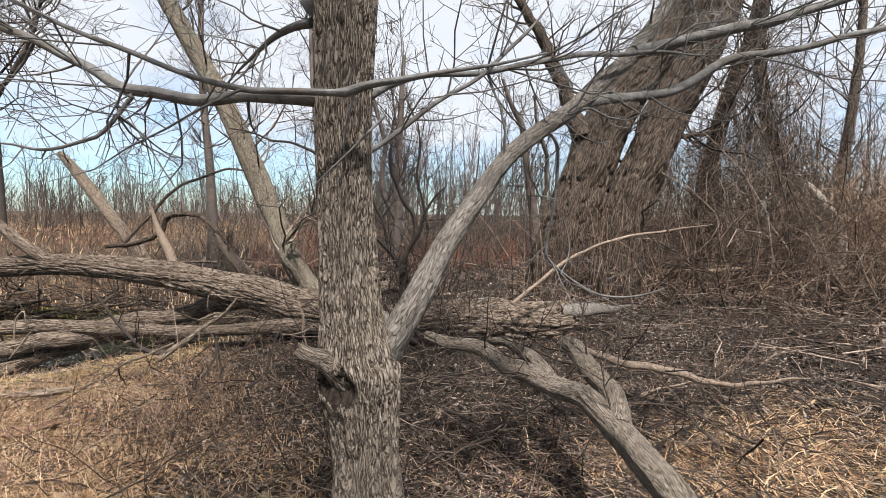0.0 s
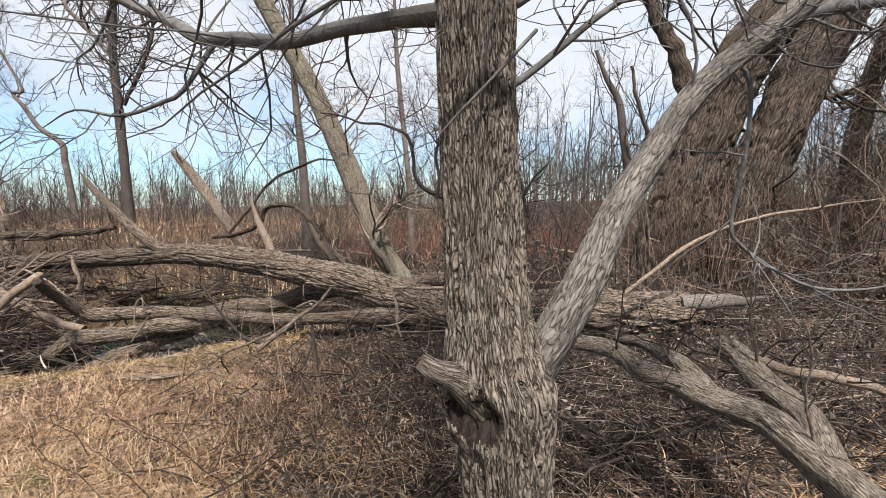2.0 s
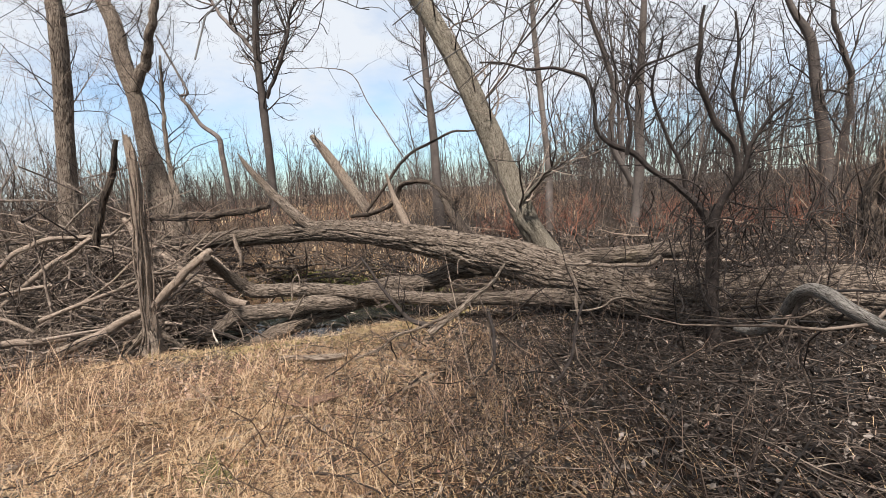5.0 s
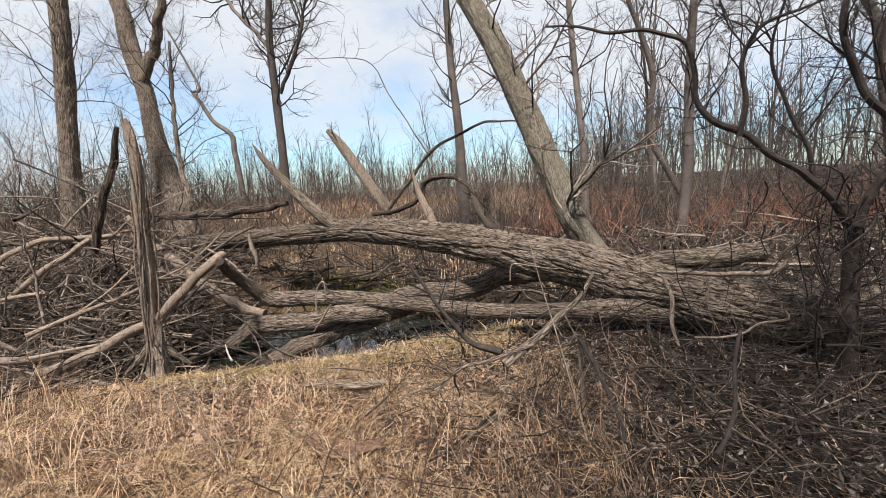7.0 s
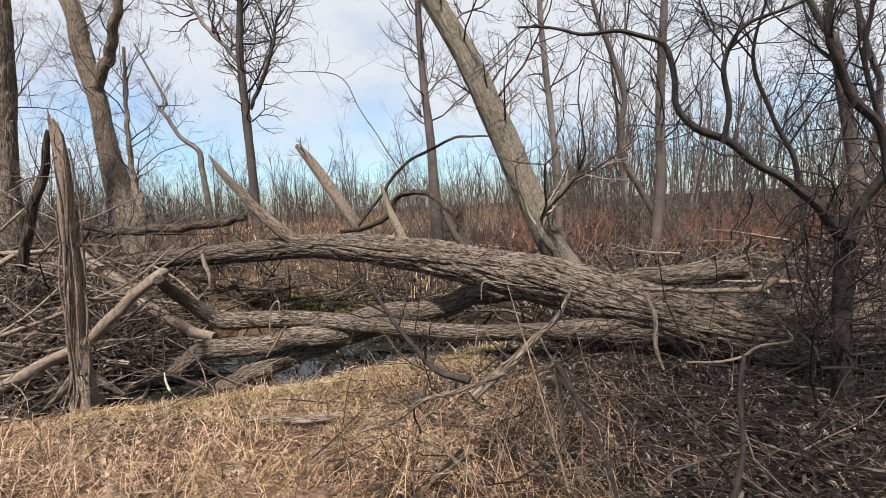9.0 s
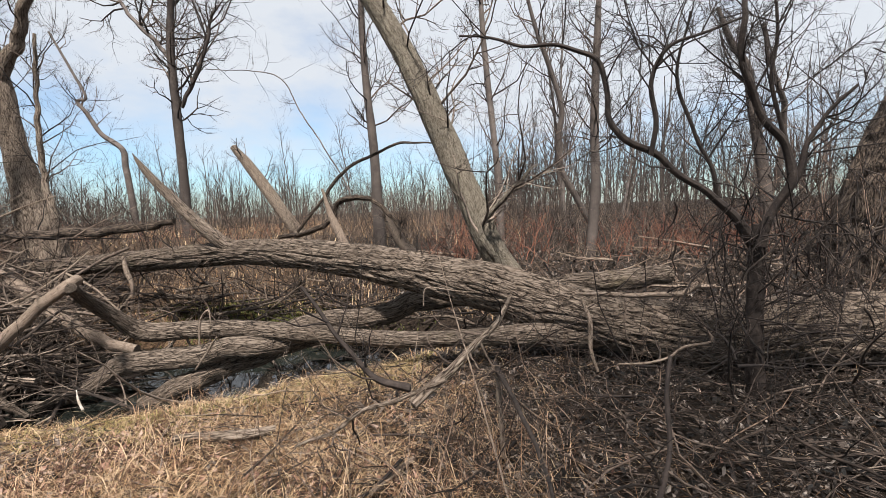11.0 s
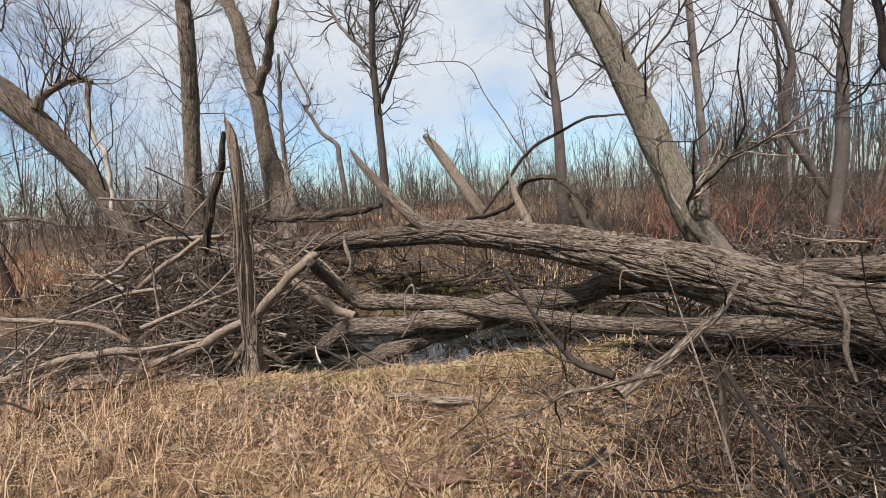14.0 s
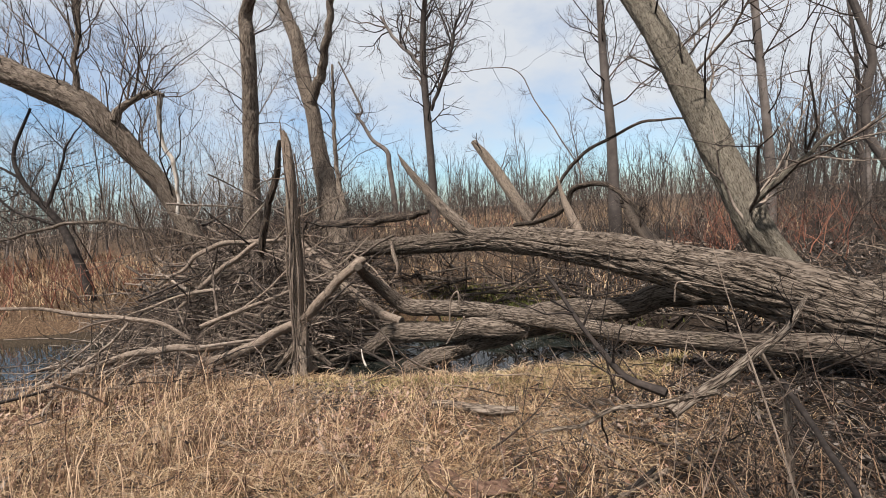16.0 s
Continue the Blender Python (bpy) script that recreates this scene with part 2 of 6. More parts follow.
M_BARK_SLAB = ramp_mat("reddish_bark", ((0.3, (0.060, 0.030, 0.019)), (0.55, (0.190, 0.110, 0.075)), (0.8, (0.330, 0.225, 0.165))), scale=14, stretch=(1, 4, 4), bump=0.8, bump_scale=40)
# near black: the shade inside the trunk's hollow is put into this colour
M_HOLE = ramp_mat("hollow_painted_shade", ((0.3, (0.006, 0.004, 0.003)), (0.7, (0.035, 0.022, 0.015))), scale=45, bump=1.0)


def water_mat():
    m = bpy.data.materials.new("still_brown_water")
    m.use_nodes = True
    n, l = m.node_tree.nodes, m.node_tree.links
    b = n["Principled BSDF"]
    b.inputs["Base Color"].default_value = (0.012, 0.014, 0.012, 1)
    b.inputs["Roughness"].default_value = 0.03
    b.inputs["IOR"].default_value = 1.33
    b.inputs["Specular IOR Level"].default_value = 1.0
    t = n.new("ShaderNodeTexNoise")
    t.inputs["Scale"].default_value, t.inputs["Detail"].default_value = 3.5, 2
    co = n.new("ShaderNodeTexCoord")
    l.new(co.outputs["Object"], t.inputs["Vector"])
    bp = n.new("ShaderNodeBump")
    bp.inputs["Strength"].default_value, bp.inputs["Distance"].default_value = 0.10, 0.03
    l.new(t.outputs[0], bp.inputs["Height"])
    l.new(bp.outputs[0], b.inputs["Normal"])
    return m


M_WATER = water_mat()


def ground_mat():
    """Leaf mould and soil, with straw-coloured matted grass in broad patches."""
    m = bpy.data.materials.new("woodland_floor")
    m.use_nodes = True
    n, l = m.node_tree.nodes, m.node_tree.links
    b = n["Principled BSDF"]
    b.inputs["Roughness"].default_value = 0.95
    b.inputs["Specular IOR Level"].default_value = 0.15
    co = n.new("ShaderNodeTexCoord")

    def noise_tex(scale, detail=8, rough=0.7):
        t = n.new("ShaderNodeTexNoise")
        t.inputs["Scale"].default_value, t.inputs["Detail"].default_value, t.inputs["Roughness"].default_value = scale, detail, rough
        l.new(co.outputs["Object"], t.inputs["Vector"])
        return t.outputs[0]

    def ramp(fac, stops):
        r = n.new("ShaderNodeValToRGB")
        while len(r.color_ramp.elements) < len(stops):
            r.color_ramp.elements.new(0.5)
        for e, (p, c) in zip(r.color_ramp.elements, stops):
            e.position, e.color = p, damp(c)
        l.new(fac, r.inputs[0])
        return r.outputs[0]

    soil = ramp(noise_tex(26), ((0.3, (0.008, 0.006, 0.004)), (0.5, (0.026, 0.018, 0.013)), (0.7, (0.075, 0.052, 0.037))))
    straw = ramp(noise_tex(38), ((0.3, (0.026, 0.015, 0.009)), (0.5, (0.105, 0.064, 0.038)), (0.72, (0.27, 0.18, 0.110))))
    att = n.new("ShaderNodeAttribute")
    att.attribute_name = "straw"
    patch = n.new("ShaderNodeMath")
    patch.operation = "MULTIPLY_ADD"
    l.new(noise_tex(2.2, 6), patch.inputs[0])
    patch.inputs[1].default_value = 0.9
    sub = n.new("ShaderNodeMath")
    sub.operation = "SUBTRACT"
    l.new(att.outputs["Fac"], sub.inputs[0])
    sub.inputs[1].default_value = 0.45
    l.new(sub.outputs[0], patch.inputs[2])
    mx = n.new("ShaderNodeMix")
    mx.data_type = "RGBA"
    mr = n.new("ShaderNodeMapRange")
    mr.inputs[1].default_value, mr.inputs[2].default_value = 0.25, 0.75
    l.new(patch.outputs[0], mr.inputs[0])
    l.new(mr.outputs[0], mx.inputs[0])
    l.new(soil, mx.inputs[6])
    l.new(straw, mx.inputs[7])
    l.new(mx.outputs[2], b.inputs["Base Color"])
    bp = n.new("ShaderNodeBump")
    bp.inputs["Strength"].default_value, bp.inputs["Distance"].default_value = 0.9, 0.03
    l.new(noise_tex(55, 8), bp.inputs["Height"])
    l.new(bp.outputs[0], b.inputs["Normal"])
    return m


M_GROUND = ground_mat()

# ---- the lie of the land ----
CHANNEL = [(-16.0, -6.0, 1.6), (-11.4, 0.3, 1.5), (-9.3, 2.5, 1.45), (-6.96, 4.62, 1.04), (-5.17, 5.73, 0.97), (-4.07, 6.43, 0.68), (-3.1, 6.95, 0.3)]
WATER_Z = -0.24


def channel_depth(x, y):
    """How far inside the stream bed a place lies: positive inside, in metres from the bank."""
    best = np.full(np.shape(x), -99.0)
    for (ax, ay, aw), (bx, by, bw) in zip(CHANNEL[:-1], CHANNEL[1:]):
        dx, dy = bx - ax, by - ay
        k = np.clip(((x - ax) * dx + (y - ay) * dy) / (dx * dx + dy * dy), 0, 1)
        d = np.hypot(x - ax - k * dx, y - ay - k * dy)
        best = np.maximum(best, aw + k * (bw - aw) - d)
    return best


def waves(x, y, s, seed):
    """Smooth cheap noise from a few sines, about -1 to 1."""
    rs = np.random.RandomState(seed)
    out = 0
    for _ in range(6):
        a, f, p = rs.uniform(0, 6.28), s * rs.uniform(0.6, 1.9), rs.uniform(0, 6.28)
        out = out + np.sin((x * np.cos(a) + y * np.sin(a)) * f + p) / 3
    return out


def ground_z(x, y):
    x, y = np.asarray(x, float), np.asarray(y, float)
    near = 0.22 / (1 + np.exp((y + 0.35 * np.minimum(x, 0) * -1 - 1.6) * 1.5)) + 0.10 / (1 + np.exp(-(x - 0.8) * 2))
    far = 0.30 / (1 + np.exp(-(y - 8.5) * 0.8)) * (x > -60)
    z = near + far + 0.03 * waves(x, y, 1.1, 3) + 0.012 * waves(x, y, 5.0, 4)
    r = np.hypot(x, y)
    z = z + 0.25 * waves(x, y, 0.07, 5) * np.clip((r - 14) / 30, 0, 1)
    left = np.clip((-9.5 - x) / 6, 0, 1)
    z = z + 0.2 * left
    c = channel_depth(x, y)
    return z - 0.62 * np.clip((c + 0.85) / 1.1, 0, 1) ** 1.3


def straw_amount(x, y):
    a = 1 / (1 + np.exp((x + 1.3 + 0.55 * (y - 2)) * 2.2))
    a = a * (0.55 + 0.45 / (1 + np.exp((y - 6.5) * 2)))
    field = 0.75 * np.clip((y - 14) / 10, 0, 1) * np.clip((-x - 2) / 8, 0, 1)
    right = 0.2 / (1 + np.exp(-(x - 3) * 1.2)) * np.clip((y - 3) / 3, 0, 1)
    return np.clip(np.maximum(np.maximum(a, field), right), 0, 1)


def mesh_from(name, verts, faces, uvs=None, smooth=True, ngons=()):
    """A mesh from vertex rows and rows of equal faces (triangles or quads), with a few faces of any size on top."""
    verts = np.asarray(verts, dtype=np.float32).reshape(-1, 3)
    faces = np.asarray(faces, dtype=np.int32)
    loops = [faces.ravel()] + [np.asarray(g, dtype=np.int32) for g in ngons]
    sizes = np.concatenate([np.full(len(faces), faces.shape[1]), [len(g) for g in ngons]]).astype(np.int32)
    idx = np.concatenate(loops)
    me = bpy.data.meshes.new(name)
    me.vertices.add(len(verts))
    me.vertices.foreach_set("co", verts.ravel())
    me.loops.add(len(idx))
    me.loops.foreach_set("vertex_index", idx)
    me.polygons.add(len(sizes))
    me.polygons.foreach_set("loop_start", np.concatenate([[0], np.cumsum(sizes)[:-1]]).astype(np.int32))
    me.polygons.foreach_set("use_smooth", np.full(len(sizes), smooth))
    if uvs is not None:
        layer = me.uv_layers.new(name="uv")
        layer.data.foreach_set("uv", np.asarray(uvs, dtype=np.float32)[idx].ravel())
    me.update(calc_edges=True)
    me.validate()
    return me


def build_ground():
    def axis(lo, hi, fine_lo, fine_hi, step):
        core = list(np.arange(fine_lo, fine_hi + step / 2, step))
        out, d = [], step
        v = fine_lo
        while v > lo:
            d *= 1.18
            v -= d
            out.append(v)
        up, d, v = [], step, core[-1]
        while v < hi:
            d *= 1.18
            v += d
            up.append(v)
        return np.array(out[::-1] + core + up)
    xs, ys = axis(-1500, 1500, -12, 5, 0.09), axis(-1500, 1500, -1, 10.5, 0.09)
    X, Y = np.meshgrid(xs, ys)
    Z = ground_z(X, Y)
    verts = np.stack([X, Y, Z], -1).reshape(-1, 3)
    nx, ny = len(xs), len(ys)
    i = np.arange(nx * ny).reshape(ny, nx)
    faces = np.stack([i[:-1, :-1], i[:-1, 1:], i[1:, 1:], i[1:, :-1]], -1).reshape(-1, 4)
    me = mesh_from("ground", verts, faces)
    at = me.attributes.new("straw", "FLOAT", "POINT")
    at.data.foreach_set("value", straw_amount(X, Y).ravel().astype(np.float32))
    me.materials.append(M_GROUND)
    return tagged(new("ground", me), "woodland floor of leaf mould and matted dry grass", "ground", kind="structure")


build_ground()


def build_water():
    xs = np.arange(-17, -2, 0.25)
    ys = np.arange(-7, 9, 0.25)
    verts, faces, index = [], [], {}
    for a in xs:
        for b in ys:
            if channel_depth(a + 0.125, b + 0.125) > -0.45:
                q = []
                for dx, dy in ((0, 0), (0.25, 0), (0.25, 0.25), (0, 0.25)):
                    k = (round(a + dx, 3), round(b + dy, 3))
                    if k not in index:
                        index[k] = len(verts)
                        verts.append((*k, WATER_Z))
                    q.append(index[k])
                faces.append(q)
    me = mesh_from("water", verts, faces)
    me.materials.append(M_WATER)
    return tagged(new("water", me), "still dark stream water reflecting a pale sky", "water", kind="structure")


build_water()


# ---- limbs: tapered tubes along curves ----
class Acc:
    """Collects tubes into one mesh."""

    def __init__(self):
        self.v, self.f, self.uv, self.g = [], [], [], []
        self.n = 0

    def tube(self, pts, rad, sides, cap=True, rough=None, twist=0.0):
        pts, rad = np.asarray(pts, float), np.asarray(rad, float)
        n = len(pts)
        tan = np.gradient(pts, axis=0)
        tan /= np.linalg.norm(tan, axis=1)[:, None] + 1e-9
        ref = np.array([0, 0, 1.0]) if abs(tan[0][2]) < 0.9 else np.array([1.0, 0, 0])
        u = np.cross(ref, tan[0])
        u /= np.linalg.norm(u)
        us = [u]
        for k in range(1, n):
            u = us[-1] - tan[k] * np.dot(us[-1], tan[k])
            us.append(u / (np.linalg.norm(u) + 1e-9))
        us = np.array(us)
        ws = np.cross(tan, us)
        cols = sides + 1 if sides >= 5 else sides
        ang = np.arange(cols) * (2 * np.pi / sides) + twist
        along = np.concatenate([[0], np.cumsum(np.linalg.norm(np.diff(pts, axis=0), axis=1))])
        R = np.repeat(rad[:, None], cols, 1)
        if rough is not None:
            R = R * rough(along[:, None], ang[None, :], rad[:, None])
        P = pts[:, None, :] + R[:, :, None] * (np.cos(ang)[None, :, None] * us[:, None, :] + np.sin(ang)[None, :, None] * ws[:, None, :])
        self.v.append(P.reshape(-1, 3))
        mean = float(np.mean(rad))
        U = np.stack(np.broadcast_arrays((ang - twist)[None, :] * mean, along[:, None]), -1)
        self.uv.append(U.reshape(-1, 2))
        i = self.n + np.arange(n * cols).reshape(n, cols)
        if sides >= 5:
            a, b, c, d = i[:-1, :-1], i[:-1, 1:], i[1:, 1:], i[1:, :-1]
        else:
            j = np.roll(i, -1, axis=1)
            a, b, c, d = i[:-1], j[:-1], j[1:], i[1:]
        self.f.append(np.stack([a, b, c, d], -1).reshape(-1, 4))
        if cap:
            for ring, turn in ((0, -1), (n - 1, 1)):
                self.v.append(P[ring, :sides])
                self.uv.append(U[ring, :sides] + rad[ring])
                self.g.append((self.n + n * cols + (0 if ring == 0 else sides) + np.arange(sides))[::turn])
            self.n += 2 * sides
        self.n += n * cols

    def tubes(self, pts, rad, sides):
        """Many thin tubes at once: pts (N, n, 3), rad (N, n)."""
        N, n, _ = pts.shape
        tan = np.gradient(pts, axis=1)
        tan /= np.linalg.norm(tan, axis=2, keepdims=True) + 1e-9
        whole = pts[:, -1] - pts[:, 0]
        ref = np.where(np.abs(whole[:, 2:3]) > 0.8 * np.linalg.norm(whole, axis=1, keepdims=True), [[1.0, 0, 0]], [[0, 0, 1.0]])[:, None, :]
        u = np.cross(np.broadcast_to(ref, tan.shape), tan)
        u /= np.linalg.norm(u, axis=2, keepdims=True) + 1e-9
        w = np.cross(tan, u)
        ang = np.arange(sides) * (2 * np.pi / sides)
        P = pts[:, :, None, :] + rad[:, :, None, None] * (np.cos(ang)[None, None, :, None] * u[:, :, None, :] + np.sin(ang)[None, None, :, None] * w[:, :, None, :])
        self.v.append(P.reshape(-1, 3))
        self.uv.append(np.zeros((N * n * sides, 2)))
        i = self.n + np.arange(N * n * sides).reshape(N, n, sides)
        j = np.roll(i, -1, axis=2)
        self.f.append(np.stack([i[:, :-1], j[:, :-1], j[:, 1:], i[:, 1:]], -1).reshape(-1, 4))
        self.n += N * n * sides

    def mesh(self, name, mat):
        me = mesh_from(name, np.concatenate(self.v), np.concatenate(self.f), np.concatenate(self.uv), ngons=self.g)
        me.materials.append(mat)
        return me


def spline(ctrl, step):
    """Catmull-Rom through (x, y, z, r) points, resampled about every step metres."""
    c = np.asarray(ctrl, float)
    c = np.vstack([2 * c[0] - c[1], c, 2 * c[-1] - c[-2]])
    c[0, 3], c[-1, 3] = c[1, 3], c[-2, 3]
    out = []
    for k in range(1, len(c) - 2):
        p0, p1, p2, p3 = c[k - 1], c[k], c[k + 1], c[k + 2]
        m = max(2, int(np.ceil(np.linalg.norm(p2[:3] - p1[:3]) / step)))
        for s in np.arange(m) / m:
            out.append(0.5 * (2 * p1 + (p2 - p0) * s + (2 * p0 - 5 * p1 + 4 * p2 - p3) * s * s + (3 * p1 - p0 - 3 * p2 + p3) * s ** 3))
    out.append(c[-2])
    out = np.array(out)
    out[:, 3] = np.maximum(out[:, 3], 0.0015)
    return out


def furrows(v, turn, cols, seed):
    """Long interlaced furrows, 0 in the cleft to 1 on the ridge: the middle contours of smooth noise that closes round the limb."""
    rs = np.random.RandomState(seed)
    rows = int(np.max(v)) + 3
    grid = rs.rand(rows, cols)
    u = np.mod(turn + 0.018 * np.sin(v * 1.3 + 6.2832 * turn * 2), 1.0) * cols
    v = np.broadcast_to(v, u.shape)
    i, k = np.floor(v).astype(int), np.floor(u).astype(int) % cols
    fv, fu = v - np.floor(v), u - np.floor(u)
    fv, fu = fv * fv * (3 - 2 * fv), fu * fu * (3 - 2 * fu)
    k2 = (k + 1) % cols
    value = (grid[i, k] * (1 - fu) + grid[i, k2] * fu) * (1 - fv) + (grid[i + 1, k] * (1 - fu) + grid[i + 1, k2] * fu) * fv
    return np.minimum(1.0, np.abs(value - 0.5) / 0.17)


def lumps(seed, amount=0.06, ridge=0.0, count=11):
    """Radius factor: slow lumps and, for old bark, ridges that wander along the limb."""
    rs = np.random.RandomState(seed)
    terms = [(rs.randint(1, 4), rs.uniform(1.5, 6), rs.uniform(0, 6.28), rs.uniform(0.4, 1)) for _ in range(6)]

    def f(s, a, r):
        out = 1.0
        for k, w, p, g in terms:
            out = out + amount * g * np.sin(k * a + p + 1.3 * np.sin(w * s * 0.7 + p)) * np.cos(w * s + p * 2) * 0.6
        if ridge:
            cell = np.clip(8.0 * np.mean(r) * 6.28 / count, 0.06, 0.36)
            out = out + ridge * (furrows(s / cell, a / 6.2832, int(count * 1.6), seed) - 0.6) + 0.3 * ridge * (furrows(s / (0.45 * cell), a / 6.2832, int(count * 3.0), seed + 1) - 0.6)
        return out
    return f


SEED = [0]


def limb_mesh(name, ctrl, mat, sides=12, step=0.06, amount=0.06, ridge=0.0, count=11, wob=0.0):
    SEED[0] += 1
    p = spline(ctrl, step)
    if wob:
        rs = np.random.RandomState(SEED[0])
        s = np.cumsum(np.r_[0, np.linalg.norm(np.diff(p[:, :3], axis=0), axis=1)])
        for ax in range(3):
            p[:, ax] += wob * (np.sin(s * rs.uniform(4, 9) + rs.uniform(0, 6)) + 0.6 * np.sin(s * rs.uniform(12, 22) + rs.uniform(0, 6))) * np.minimum(1, s / 0.3)
    acc = Acc()
    acc.tube(p[:, :3], p[:, 3], sides, rough=lumps(SEED[0], amount, ridge, count) if sides > 5 else None)
    return acc.mesh(name, mat)


def empty_at(name, at, label, category, group=""):
    e = new(name)
    e.empty_display_size = 0.1
    e.location = at
    return tagged(e, label, category, group)


def under(ob, parent):
    """Makes ob a part of parent without moving it."""
    ob.parent = parent
    base = Vector(parent.location)
    if parent.parent:
        base = base + Vector(parent.parent.location)
    ob.matrix_parent_inverse = Matrix.Translation(-base)
    return ob


def part(name, me, parent, label=""):
    ob = under(new(name, me), parent)
    return tagged(ob, label) if label else ob


def stuff_part(name, me, parent, label=""):
    return tagged(part(name, me, parent, label), kind="stuff")


def unit(v):
    v = np.asarray(v, float)
    return v / (np.linalg.norm(v) + 1e-9)


def units(v):
    return v / (np.linalg.norm(v, axis=-1, keepdims=True) + 1e-9)


def grow(acc, rs, P, D, L, R, level, top, sides=(7, 5, 4, 3, 3), kids=(7, 5, 4, 3), bend=0.22, up=0.12, spread=0.9, ratio=0.55, seg=6, dseg=1):
    """Crooked branches, all at once, each with side branches down to fine twigs."""
    P, D = np.atleast_2d(np.asarray(P, float)), units(np.atleast_2d(np.asarray(D, float)))
    N = len(P)
    L, R = np.broadcast_to(np.asarray(L, float), (N,)), np.broadcast_to(np.asarray(R, float), (N,))
    pts, dirs = [P], [D]
    for _ in range(seg):
        D = units(D + rs.normal(0, bend, (N, 3)) + np.array([0, 0, up]))
        pts.append(pts[-1] + D * (L / seg)[:, None])
        dirs.append(D)
    pts, dirs = np.stack(pts, 1), np.stack(dirs, 1)
    taper = np.linspace(1, 0.3, seg + 1)
    rad = np.maximum(R[:, None] * taper[None, :], 0.0011)
    acc.tubes(pts, rad, sides[min(top - level, len(sides) - 1)])
    if level == 0:
        return
    nk = kids[min(top - level, len(kids) - 1)]
    rows = np.repeat(np.arange(N), nk)
    f = rs.uniform(0.18, 0.98, len(rows)) * seg
    k = np.minimum(f.astype(int), seg - 1)
    q = pts[rows, k] + (pts[rows, k + 1] - pts[rows, k]) * (f - k)[:, None]
    d0 = dirs[rows, k]
    side = units(np.cross(d0, rs.normal(0, 1, (len(rows), 3))))
    dd = d0 * rs.uniform(0.4, 0.9, (len(rows), 1)) + side * spread
    grow(acc, rs, q, dd, L[rows] * ratio * rs.uniform(0.6, 1.15, len(rows)) * (1.15 - 0.5 * f / seg), rad[rows, k] * 0.6, level - 1, top, sides, kids, bend, up, spread, ratio, max(4 - dseg, seg - dseg), dseg)


def twigs_on(acc, rs, ctrl, n, length, r, level=2, lo=0.15, hi=1.0, up=0.1, kids=(4, 3, 3), spread=0.9, droop=0.0, bend=0.25):
    """Side shoots along a limb."""
    p = spline(ctrl, 0.1)
    k = (rs.uniform(lo, hi, n) * (len(p) - 2)).astype(int)
    t = units(p[k + 1, :3] - p[k, :3])
    side = units(np.cross(t, rs.normal(0, 1, (n, 3))))
    d = t * rs.uniform(0.1, 0.8, (n, 1)) + side * spread + np.array([0, 0, up - droop])
    grow(acc, rs, p[k, :3], d, length * rs.uniform(0.4, 1.1, n), np.minimum(p[k, 3] * 0.6, r * rs.uniform(0.6, 1.1, n)), level, level,
         sides=(5, 4, 3, 3), kids=kids, bend=bend, up=up * 0.5 - droop * 0.15, seg=5)


